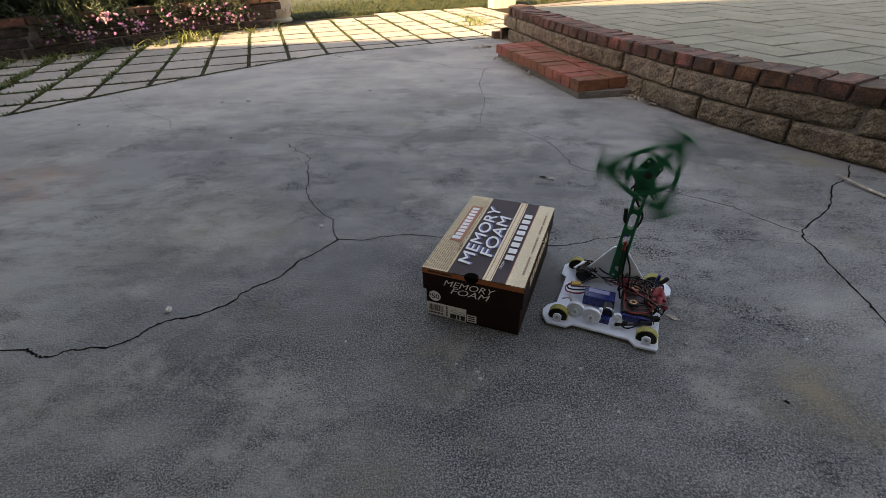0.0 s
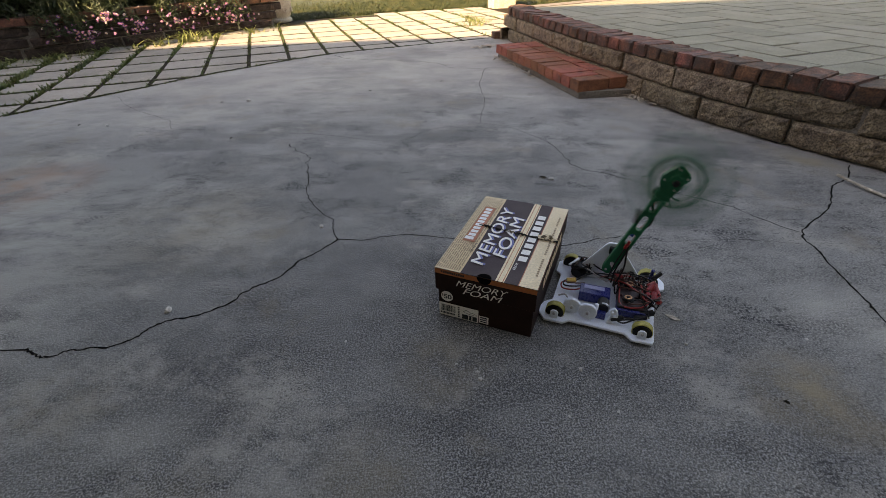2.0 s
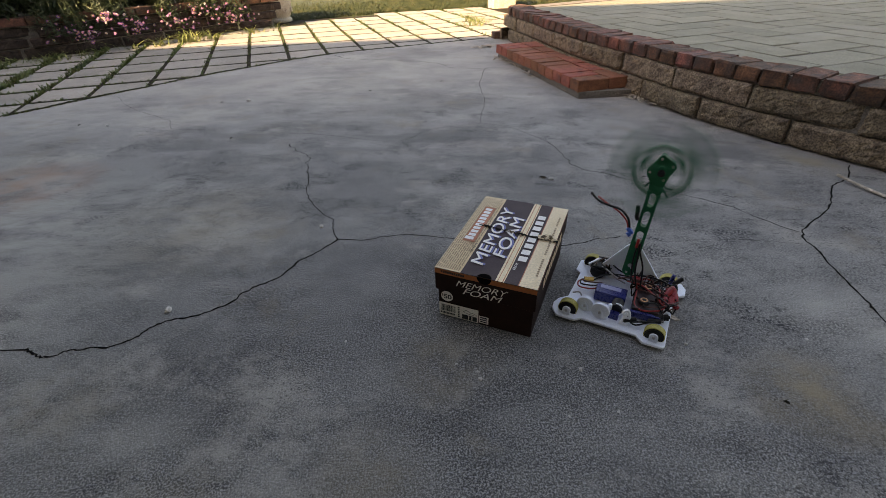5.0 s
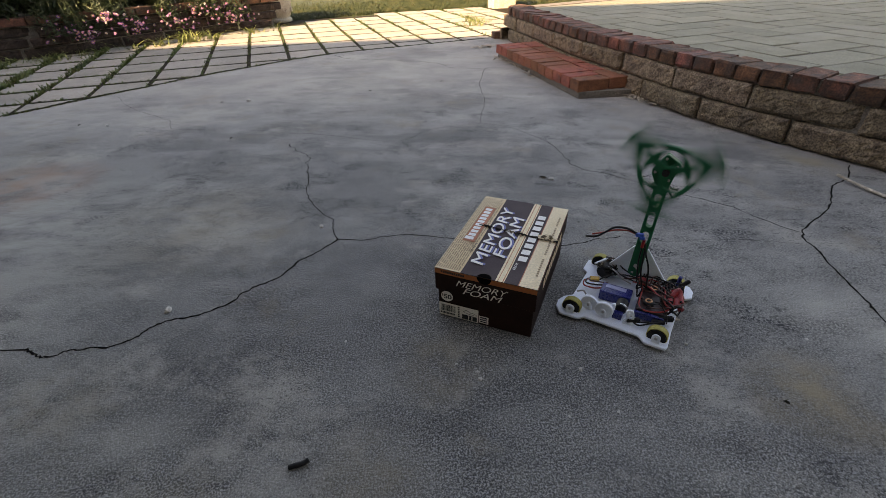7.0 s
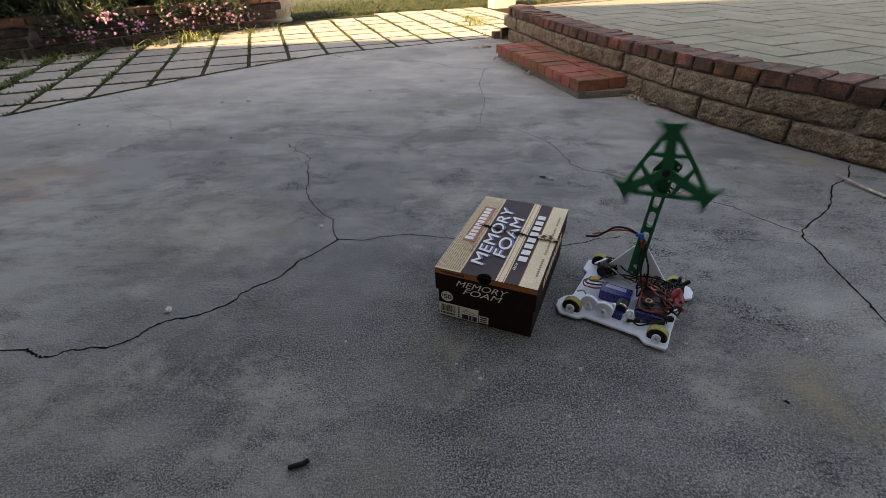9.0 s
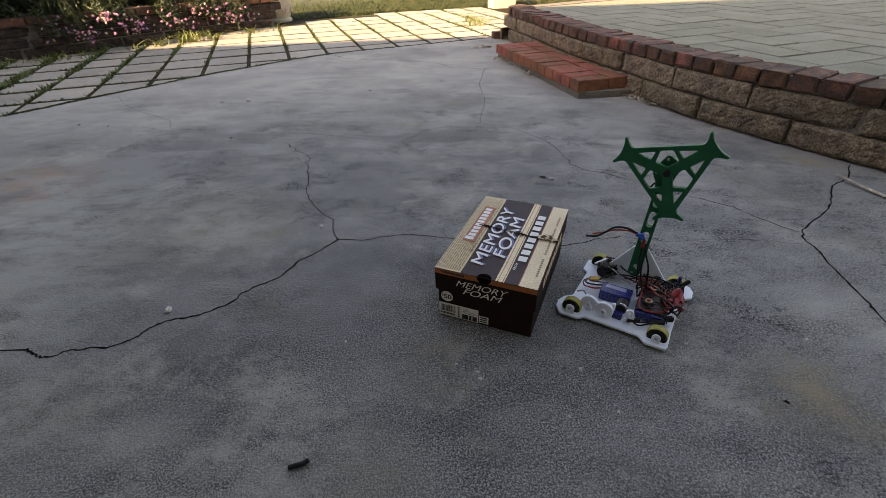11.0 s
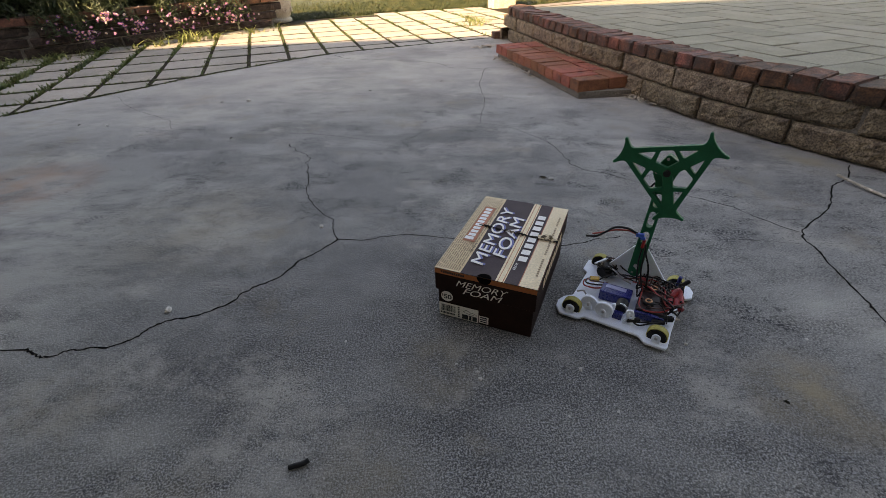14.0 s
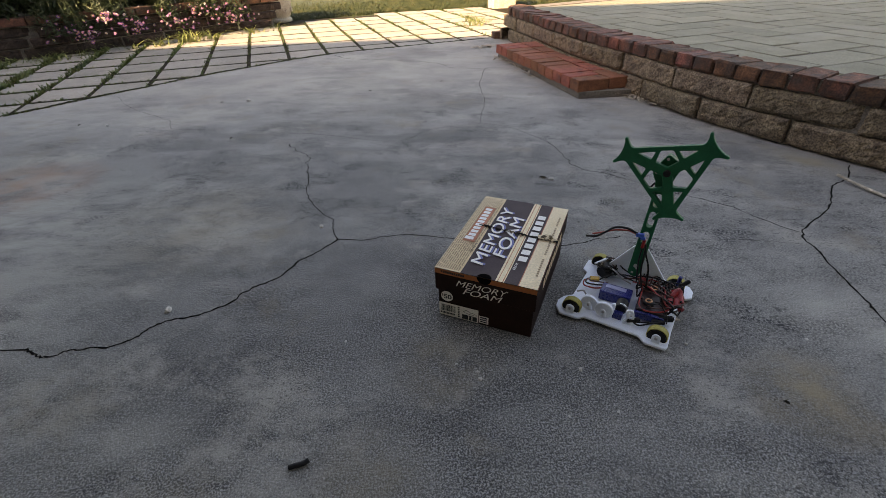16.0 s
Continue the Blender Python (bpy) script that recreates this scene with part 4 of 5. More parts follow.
for x, y, z, rx, ry, rz in ((0.104, 0.062, 0.048, 20, 50, 60), (0.080, -0.070, 0.026, 0, 84, 14), (0.034, -0.090, 0.026, 10, 80, 35), (-0.048, 0.074, 0.050, 0, 60, 20)):
    part("black_sleeve", rod(0.0050, 0.026, (0, 0, 0), "z", 12, 0.0014), BLACK_WIRE, robot).matrix_basis = pose(x, y, z, rx, ry, rz)
part("fat_sleeve", rod(0.0066, 0.034, (0, 0, 0), "z", 16, 0.003), BLACK, robot).matrix_basis = pose(0.090, -0.058, 0.030, 0, 80, 20)
part("antenna_tube", rod(0.0042, 0.030, (0.080, 0.074, 0.046), "z", 12, 0.001, m=Matrix()), BLUE_WRAP, robot).matrix_basis = pose(0.006, -0.006, 0.002, 10, 6, 0)
# the tangle of wires
random.seed(11)
for k in range(34):
    ax, ay = random.choice(((0.094, -0.008), (0.098, -0.022), (0.024, 0.010), (0.064, 0.036), (0.086, 0.030), (0.040, 0.046), (0.072, -0.072)))
    pts = []
    a = random.uniform(0, 6.28)
    rad = random.uniform(0.010, 0.022)
    n = random.randint(4, 7)
    for i in range(n):
        t = a + i * random.uniform(0.6, 1.1)
        pts.append((min(0.112, max(0.016, ax + rad * 1.15 * math.cos(t))), min(0.080, max(-0.088, ay + rad * 1.2 * math.sin(t))), random.uniform(0.026, 0.056)))
    part("wire", tube(pts, random.choice((0.0012, 0.0015, 0.0019)), 6, 6), random.choice((BLACK_WIRE, BLACK_WIRE, BLACK_WIRE, BLACK_WIRE, RED_WIRE, BROWN_WIRE, BROWN_WIRE)), robot, smooth=True)
for k in range(12):
    a = random.uniform(0, 6.28)
    rad = random.uniform(0.010, 0.024)
    pts = [(-0.058 + rad * math.cos(a + 0.9 * i) + random.gauss(0, 0.004), 0.052 + rad * math.sin(a + 0.9 * i) + random.gauss(0, 0.004), random.uniform(0.030, 0.056)) for i in range(5)]
    part("wire", tube(pts, random.choice((0.0014, 0.0018)), 6, 6), random.choice((BLACK_WIRE, BLACK_WIRE, BLACK_WIRE, BROWN_WIRE)), robot, smooth=True)
for c, pts in ((BLACK_WIRE, [(-0.046, -0.006, 0.030), (-0.066, -0.022, 0.034), (-0.088, -0.020, 0.030), (-0.092, -0.006, 0.030), (-0.084, 0.000, 0.032)]),
               (RED_WIRE, [(-0.046, -0.012, 0.028), (-0.066, -0.029, 0.029), (-0.091, -0.026, 0.026), (-0.096, -0.010, 0.028), (-0.086, -0.004, 0.031)]),
               (BROWN_WIRE, [(-0.046, -0.002, 0.034), (-0.062, -0.016, 0.040), (-0.084, -0.014, 0.036), (-0.086, 0.002, 0.034)]),
               (BLACK_WIRE, [(-0.066, 0.000, 0.034), (-0.050, 0.018, 0.040), (-0.028, 0.030, 0.044), (0.004, 0.034, 0.046), (0.030, 0.028, 0.046)]),
               (BLACK_WIRE, [(-0.066, 0.040, 0.046), (-0.046, 0.034, 0.050), (-0.022, 0.026, 0.046), (0.010, 0.020, 0.044), (0.044, 0.006, 0.050)]),
               (GREY_WIRE, [(-0.060, 0.042, 0.048), (-0.040, 0.026, 0.052), (-0.020, 0.016, 0.046), (0.002, 0.010, 0.042)]),
               (BROWN_WIRE, [(-0.020, 0.020, 0.042), (0.010, 0.024, 0.050), (0.050, 0.008, 0.054), (0.084, -0.008, 0.052), (0.104, -0.004, 0.050)]),
               (RED_WIRE, [(0.004, 0.018, 0.044), (0.036, 0.006, 0.052), (0.066, -0.014, 0.050), (0.094, -0.026, 0.046), (0.106, -0.012, 0.046)]),
               (BLACK_WIRE, [(-0.074, 0.074, 0.052), (-0.052, 0.068, 0.056), (-0.030, 0.052, 0.050), (-0.012, 0.046, 0.046), (0.012, 0.044, 0.044)]),
               (BLACK_WIRE, [(0.092, -0.060, 0.028), (0.066, -0.084, 0.026), (0.046, -0.096, 0.022), (0.030, -0.084, 0.022), (0.026, -0.066, 0.030)]),
               (BLACK_WIRE, [(0.100, -0.056, 0.030), (0.076, -0.080, 0.030), (0.052, -0.090, 0.028), (0.036, -0.094, 0.024)]),
               (BROWN_WIRE, [(0.024, 0.026, 0.042), (0.046, 0.030, 0.047), (0.070, 0.016, 0.050), (0.088, -0.002, 0.050)]),
               (RED_WIRE, [(0.026, 0.018, 0.040), (0.030, -0.010, 0.042), (0.034, -0.050, 0.038), (0.052, -0.062, 0.038), (0.080, -0.052, 0.040), (0.096, -0.030, 0.042)]),
               (BROWN_WIRE, [(0.030, 0.000, 0.043), (0.052, -0.010, 0.050), (0.074, -0.018, 0.050), (0.094, -0.016, 0.048)]),
               (BROWN_WIRE, [(0.034, -0.024, 0.042), (0.056, -0.052, 0.043), (0.080, -0.044, 0.044), (0.100, -0.026, 0.044)]),
               (RED_WIRE, [(0.066, 0.030, 0.046), (0.074, 0.006, 0.050), (0.080, -0.030, 0.048), (0.096, -0.036, 0.042)]),
               (BLACK_WIRE, [(0.010, 0.040, 0.048), (0.040, 0.042, 0.054), (0.070, 0.038, 0.056), (0.096, 0.036, 0.050)]),
               (GREY_WIRE, [(-0.092, -0.082, 0.046), (-0.080, -0.076, 0.048), (-0.072, -0.080, 0.044)])):
    part("wire", tube(pts, 0.0017, 6, 7), c, robot, smooth=True)
# tall white side plate that carries the axle
tri = [(-0.095, 0.0045), (0.078, 0.0045), (0.006, 0.104), (-0.002, 0.110), (-0.020, 0.110), (-0.0265, 0.104)]
part("side_plate", holed(rounded(tri, 0.005), [], 0, 0.005), WHITE_PLASTIC, robot, "tall white triangular side plate").matrix_basis = pose(0.010, 0.060, 0.008, 90)
part("axle_mount", block((0.022, 0.010, 0.016), (0.003, 0.049, 0.103), 0.002, 2), BLACK, robot)
part("axle", rod(0.004, 0.060, (0.0025, 0.030, 0.0978), "y", 14), STEEL, robot)

# ---- the arm and the spinner ----
PIVOT = (0.0025, 0.011, 0.0978)
ARM_L = 0.2192


def slot(c, l, r, at=0.0):
    top = [(at + r * math.cos(a), c + l / 2 + r * math.sin(a)) for a in [math.pi * k / 6 for k in range(7)]]
    return top + [(at + r * math.cos(a), c - l / 2 + r * math.sin(a)) for a in [math.pi + math.pi * k / 6 for k in range(7)]]


arm_line = [(0.0125 * math.cos(a), -0.0175 + 0.0125 * math.sin(a)) for a in [math.pi + math.pi * k / 10 for k in range(11)]]
arm_line += [(0.0125, 0.06), (0.0118, 0.14), (0.0125, 0.178), (0.0150, 0.205), (0.0175, 0.219), (0.0235, 0.236), (0.0205, 0.243), (-0.0030, 0.2555), (-0.0080, 0.2540), (-0.0245, 0.222), (-0.0240, 0.213), (-0.0145, 0.197), (-0.0125, 0.178), (-0.0118, 0.14), (-0.0125, 0.06)]
arm = part("arm", holed(arm_line, [slot(0.072, 0.016, 0.0066), slot(0.116, 0.024, 0.0064), slot(0.160, 0.018, 0.0062)], -0.007, 0.007), GREEN_PLASTIC, robot, "slotted green printed weapon arm")
for v in arm.data.vertices:
    x, y, z = v.co
    v.co = (x, -z, y)
arm.data.flip_normals()
for x, z in ((-0.0185, 0.218), (0.0175, 0.237), (0.0095, 0.207), (-0.0050, 0.248), (-0.003, -0.020), (0.004, -0.006)):
    part("screw", rod(0.0026, 0.0024, (x, -0.0078, z), "y", 10, 0.0004), STEEL, arm)
part("spin_motor", rod(0.0165, 0.020, (0, 0.016, ARM_L), "y", 24, 0.0015), DARK_PLASTIC, arm)
# cables fixed to the arm
part("cable", tube([(0.006, -0.010, 0.060), (0.010, -0.012, 0.030), (0.014, -0.010, -0.010), (0.024, -0.006, -0.046)], 0.0019, 6, 7), BLACK_WIRE, arm, smooth=True)
part("cable", tube([(0.004, -0.010, 0.060), (0.014, -0.012, 0.034), (0.026, -0.010, 0.004), (0.034, -0.006, -0.046)], 0.0019, 6, 7), BLACK_WIRE, arm, smooth=True)
part("cable", tube([(0.002, -0.010, 0.062), (0.002, -0.014, 0.036), (0.004, -0.012, 0.008), (0.012, -0.008, -0.040)], 0.0017, 6, 7), BLACK_WIRE, arm, smooth=True)
part("red_joint", rod(0.0034, 0.022, (0.001, -0.011, 0.060), "z", 10, 0.001), RED_SHRINK, arm)
part("wire_stub", tube([(-0.005, 0.010, 0.196), (-0.016, 0.004, 0.190), (-0.020, 0.002, 0.182)], 0.0021, 6, 6), BLACK_WIRE, arm, smooth=True)
part("wire_stub", tube([(0.006, 0.010, 0.196), (0.018, 0.000, 0.190), (0.030, -0.004, 0.192)], 0.0019, 6, 6), BLACK_WIRE, arm, smooth=True)
part("wire_stub", tube([(0.008, 0.010, 0.190), (0.020, 0.002, 0.176), (0.026, -0.002, 0.172)], 0.0019, 6, 6), BLACK_WIRE, arm, smooth=True)
# the motor's leads, with their blue plug as the hinge
lead = part("blue_plug", block((0.008, 0.007, 0.016), (0, 0, 0.000), 0.0012, 2), BLUE_PLUG, arm, "blue bullet plug")
part("blue_plug_pin", block((0.006, 0.006, 0.010), (-0.006, -0.001, -0.006), 0.001, 2), BLUE_PLUG, lead)
part("red_lead", tube([(0, 0, 0.006), (0.006, 0, 0.024), (0.004, -0.003, 0.050), (-0.006, -0.003, 0.074), (-0.016, 0, 0.098)], 0.0019, 6, 7), RED_WIRE, lead, smooth=True)
part("black_lead", tube([(0.003, 0, 0.006), (0.012, -0.002, 0.026), (0.011, -0.004, 0.050), (-0.004, -0.005, 0.070), (-0.018, -0.003, 0.088), (-0.024, 0, 0.112)], 0.0025, 6, 7), BLACK_WIRE, lead, smooth=True)

def side_point(k, s, dd):
    """A point beside the k-th straight side of the blade: along it and away from the hub."""
    a = radians(60 + 120 * k)
    n, t = Vector((math.cos(a), math.sin(a))), Vector((math.sin(a), -math.cos(a)))
    v = n * dd + t * s
    return (v.x, v.y)


def spoke_point(k, u, p):
    """A point of the blade: along its k-th spoke and beside it."""
    a = radians(120 * k)
    u, p = 0.98 * u, 0.98 * p
    return (u * math.cos(a) - p * math.sin(a), u * math.sin(a) + p * math.cos(a))


blade_line, blade_holes = [], []
half_lobe = [(0.0660, 0.0222), (0.0735, 0.0178), (0.0775, 0.0160), (0.0815, 0.0158), (0.0860, 0.0180), (0.0915, 0.0228), (0.0965, 0.0283), (0.0995, 0.0285), (0.1010, 0.0258), (0.0975, 0.0190), (0.0955, 0.0110), (0.0948, 0.0040)]
for k in range(3):
    blade_line += [spoke_point(k, u, -p) for u, p in half_lobe] + [spoke_point(k, u, p) for u, p in reversed(half_lobe)]
    blade_holes.append(rounded([side_point(k, s, dd) for s, dd in ((-0.0108, 0.0438), (0.0108, 0.0438), (0.0205, 0.0222), (0.0, 0.0104), (-0.0205, 0.0222))], 0.003, 2))
    for s in (-1, 1):
        tri3 = [spoke_point(k, u, s * p) for u, p in ((0.0385, 0.0098), (0.0385, 0.0275), (0.0660, 0.0105))]
        blade_holes.append(rounded(tri3, 0.003, 2))
blade = part("spinner_blade", holed(blade_line, blade_holes, -0.0045, 0.0045), GREEN_PLASTIC, arm, "three-armed green skeleton spinner blade")
for v in blade.data.vertices:
    x, y, z = v.co
    v.co = (x, -z, y)
blade.data.flip_normals()
boss_at = Vector((0.0014, -0.0150, ARM_L + 0.0065))
part("hub_bolt", rod(0.0066, 0.006, (0.0014, -0.0215, ARM_L + 0.0065), "y", 18, 0.001), DARK_PLASTIC, arm)

# ---- the shrink sleeve that the blade throws off ----
debris = part("broken_sleeve", tube([(-0.017, 0, 0), (-0.006, 0.0006, 0.0008), (0.006, 0.0008, 0.0004), (0.015, 0.003, 0.0024)], 0.0042, 10, 5), BLACK_WIRE, smooth=True)
tagged(debris, "torn piece of black shrink sleeve", "cable sleeve")

# ---- plants ----
def blades(spots, name, material, tall, wide, lean=0.5, parent=None, label=""):
    """Bent grass blades at the given spots, joined."""
    verts, faces = [], []
    for x, y, z, k in spots:
        h, a = tall * k * random.uniform(0.6, 1.25), random.uniform(0, 2 * math.pi)
        dx, dy = math.cos(a), math.sin(a)
        l = lean * h * random.uniform(0.3, 1.4)
        w = wide * random.uniform(0.6, 1.2)
        n = len(verts)
        for f, g, ww in ((0, 0, 1.0), (0.55, 0.3, 0.8), (0.85, 0.75, 0.45)):
            verts += [(x + dx * l * g - dy * w * ww, y + dy * l * g + dx * w * ww, z + h * f), (x + dx * l * g + dy * w * ww, y + dy * l * g - dx * w * ww, z + h * f)]
        verts.append((x + dx * l * 1.25, y + dy * l * 1.25, z + h * random.uniform(0.8, 1.0)))
        faces += [(n, n + 1, n + 3, n + 2), (n + 2, n + 3, n + 5, n + 4), (n + 4, n + 5, n + 6)]
    return raw(name, verts, faces, material, parent, label)


random.seed(5)
# lawn beyond the paving
spots = []
for _ in range(46000):
    x = random.uniform(-2.6, 2.6)
    y = lawn_y(x) + abs(random.gauss(0, 1.0)) + random.uniform(-0.03, 0.03)
    spots.append((x, y, -0.025, random.uniform(0.7, 1.4)))
tagged(blades(spots, "lawn", LAWN, 0.038, 0.0030, 0.9), "short sunlit green lawn beyond the paving", "lawn", kind="stuff")
# weeds in the open joints
spots = []
for i in range(-8, 15):
    for _ in range(3200):
        j = random.uniform(-6, 9)
        heavy = max(0.16, min(1.0, (4.5 - i) / 4.5))
        patch = noise.noise((i * 3.1, j * 1.7, 0.5))
        c = G0 + GU * i * GS + GV * j * GT
        lush = max(0.12, min(1.0, edge_side(c.x, c.y, slab_line) / 1.1))
        if random.random() > heavy * lush * (0.8 + 1.4 * patch):
            continue
        c = G0 + GU * (i * GS + random.gauss(0, 0.007 + 0.012 * heavy * max(0.2, 0.5 + patch))) + GV * j * GT
        if edge_side(c.x, c.y, slab_line) > 0.01 and edge_side(c.x, c.y, BED_LINE) < -0.02 and c.y < lawn_y(c.x) and c.x < 1.0:
            spots.append((c.x, c.y, -0.010, 0.45 + 0.7 * heavy * random.random()))
for j in range(-6, 9):
    for _ in range(3600):
        i = random.uniform(-8, 9)
        heavy = max(0.15, min(1.0, (5 - i) / 6))
        if random.random() > heavy * (0.16 + 0.9 * max(0, noise.noise((i * 1.3, j * 2.9, 4.5)))):
            continue
        c = G0 + GU * i * GS + GV * (j * GT + random.gauss(0, 0.006))
        if edge_side(c.x, c.y, slab_line) > 0.01 and edge_side(c.x, c.y, BED_LINE) < -0.02 and c.y < lawn_y(c.x):
            spots.append((c.x, c.y, -0.010, random.uniform(0.15, 0.42)))
for p, h in along(slab_edge, 0.0022):
    if p.x > -4 and random.random() < 0.35 * max(0.1, min(1, (-p.x) / 1.5)):
        n = Vector((-h.y, h.x))
        q = p + n * random.uniform(0.004, 0.02)
        spots.append((q.x, q.y, -0.004, random.uniform(0.15, 0.4)))
tagged(blades(spots, "joint_weeds", GRASS, 0.038, 0.0048, 1.0), "green weeds and moss growing in the paver joints", "weeds", kind="stuff")


def tuft(x, y, n, tall, spread):
    s = [(random.gauss(0, spread), random.gauss(0, spread), 0, random.uniform(0.6, 1.2)) for _ in range(n)]
    t = blades(s, "grass_tuft", TUFT, tall * 0.55, 0.0055, 1.7)
    t.matrix_basis = pose(x, y, -0.02)
    return tagged(t, "long bright green grass tuft by the wall foot", "grass tuft", group="grass tufts by the wall", kind="stuff")


for x, y, n, tall, spread in ((-2.74, 4.42, 16, 0.15, 0.03), (-2.55, 4.58, 26, 0.17, 0.04), (-2.36, 4.74, 70, 0.21, 0.05), (-2.22, 4.90, 26, 0.16, 0.03), (-1.92, 5.22, 40, 0.13, 0.05),
                              (-1.76, 5.56, 34, 0.12, 0.06), (-3.0, 4.28, 40, 0.10, 0.08), (-3.2, 4.02, 90, 0.10, 0.09), (-3.5, 3.78, 110, 0.10, 0.11), (0.44, 5.62, 60, 0.14, 0.07), (0.40, 5.35, 50, 0.11, 0.07), (0.36, 5.95, 30, 0.11, 0.06)):
    tuft(x, y, n, tall, spread)


def daisy_mesh(name, material, r):
    bm = bmesh.new()
    n = 11
    for k in range(n):
        a = 2 * math.pi * k / n + random.uniform(-0.1, 0.1)
        s, t = Vector((math.cos(a), math.sin(a), 0)), Vector((-math.sin(a), math.cos(a), 0))
        l = r * random.uniform(0.85, 1.08)
        q = [s * 0.15 * l, s * 0.55 * l + t * 0.19 * r + Vector((0, 0, 0.06 * r)), s * l + Vector((0, 0, -0.05 * r)), s * 0.55 * l - t * 0.19 * r + Vector((0, 0, 0.06 * r))]
        bm.faces.new([bm.verts.new(v) for v in q])
    me = mesh_of(name, bm, material)
    return me


EYE_YELLOW = mat("flower_eye", [(0.45, 0.30, 0.04), (0.58, 0.42, 0.07)], 0.8, 90, 300, 0.2, 0.0)
pink_heads = [daisy_mesh("flower", PETAL, 0.0150) for _ in range(3)] * 2 + [daisy_mesh("flower", PALE, 0.015)]
eye_mesh = mesh_of("flower_eye", rod(0.0055, 0.004, (0, 0, 0.0015), "z", 8, r2=0.003), EYE_YELLOW)


def bush(s_at, leaves, reach, flowers, hang=0.42):
    """A trailing daisy bush on the bed's edge, hanging over the wall."""
    base, h = along(bed_line, 0.02)[s_at]
    n = Vector((-h.y, h.x))
    root = Vector((base.x + n.x * 0.22, base.y + n.y * 0.22, bed_h - 0.06))
    thing = new("daisy_bush")
    thing.matrix_basis = Matrix.Translation(root)
    tagged(thing, "trailing daisy bush with pink flowers over the wall", "flower bush", group="daisy bushes on the planter wall")
    verts, faces, stems, ends = [], [], bmesh.new(), []
    for k in range(34):
        u = random.gauss(0, reach * 0.5)
        out = random.uniform(-0.25, hang)
        fall = random.uniform(-0.04, 0.13) if out > 0.26 else random.uniform(-0.40, 0.02)
        p0, p3 = Vector((0, 0, 0)), Vector((h.x * u - n.x * out, h.y * u - n.y * out, -fall if out > 0.26 else 0.05 - fall))
        if p3.z < -0.16:
            p3.z = -0.16
        p1 = Vector((p3.x * 0.5, p3.y * 0.5, 0.16 + random.uniform(0, 0.08)))
        if out > 0.26:
            p1 = Vector((h.x * u * 0.7 - n.x * 0.26, h.y * u * 0.7 - n.y * 0.26, 0.14 + random.uniform(0, 0.06)))
        tube([p0, p1, p3], 0.0022, 4, 4, stems)
        ends.append(p3)
        for i in range(leaves // 26):
            t = random.uniform(0.25, 1.05)
            c = p0 * (1 - t) ** 2 + p1 * 2 * t * (1 - t) + p3 * t * t + Vector([random.gauss(0, 0.030) for _ in range(3)])
            if c.z < -0.23:
                continue
            q = Euler([random.uniform(-1.1, 1.1), random.uniform(-1.1, 1.1), random.uniform(0, 6.28)]).to_matrix()
            l, ww = random.uniform(0.014, 0.034), random.uniform(0.005, 0.010)
            m = len(verts)
            for v in ((-l, 0, 0), (0, ww, 0.003), (l, 0, -0.002), (0, -ww, 0.003)):
                verts.append(c + q @ Vector(v))
            faces.append((m, m + 1, m + 2, m + 3))
    part("stem", stems, LEAF, thing)
    # the bush goes on upwards, behind the wall: leaves added to block sky light
    for i in range(1100):
        c = Vector((h.x, h.y, 0)) * random.gauss(0, reach * 0.8) + Vector((n.x, n.y, 0)) * random.uniform(-0.10, 0.6) + Vector((0, 0, random.uniform(0.05, 0.75)))
        q = Euler([random.uniform(-1.1, 1.1), random.uniform(-1.1, 1.1), random.uniform(0, 6.28)]).to_matrix()
        l, ww = random.uniform(0.03, 0.06), random.uniform(0.012, 0.022)
        m = len(verts)
        verts += [c + q @ Vector(v) for v in ((-l, 0, 0), (0, ww, 0.003), (l, 0, -0.002), (0, -ww, 0.003))]
        faces.append((m, m + 1, m + 2, m + 3))
    raw("foliage", verts, faces, LEAF, thing)
    heads = [q for q in ends if q.dot(Vector((n.x, n.y, 0))) < -0.18] or ends
    heads = random.sample(heads, min(len(heads), 3 + flowers // 6))
    for k in range(flowers):
        e = random.choice(heads) + Vector((random.gauss(0, 0.036), random.gauss(0, 0.036), random.uniform(-0.04, 0.05)))
        e -= Vector((n.x, n.y, 0)) * 0.025
        if e.z < -0.18 or e.z > 0.06:
            e.z = random.uniform(-0.16, 0.06)
        m = Matrix.Translation(e) @ Euler((random.uniform(0.5, 1.3), random.uniform(-0.4, 0.4), random.uniform(-0.5, 1.3))).to_matrix().to_4x4()
        f = piece("flower", random.choice(pink_heads), thing, m)
        piece("flower_eye", eye_mesh, f, Matrix())
    return thing


total = len(along(bed_line, 0.02))
for f, leaves, reach, flowers, *hang in ((0.30, 700, 0.30, 1, 0.2), (0.40, 800, 0.30, 3, 0.25), (0.49, 900, 0.30, 3, 0.27), (0.585, 1500, 0.30, 5, 0.28), (0.665, 1900, 0.28, 52, 0.38), (0.725, 2200, 0.26, 56, 0.40), (0.80, 2200, 0.34, 52, 0.36), (0.875, 2200, 0.34, 56, 0.38), (0.925, 1900, 0.20, 60, 0.42)):
    bush(int(total * f), leaves, reach, flowers, *hang)


# ---- stone urn by the lawn ----
urn = new("stone_urn")
urn.matrix_basis = pose(-1.90, 6.06, -0.004)
tagged(urn, "carved buff stone urn standing by the lawn", "urn")
part("bowl", lathe([(0.15, 0.0), (0.168, 0.004), (0.170, 0.030), (0.158, 0.040), (0.150, 0.048), (0.160, 0.07), (0.176, 0.12), (0.186, 0.20), (0.190, 0.30), (0.205, 0.34), (0.205, 0.37), (0.18, 0.375), (0.16, 0.33)], 44), STONE, urn, smooth=True)
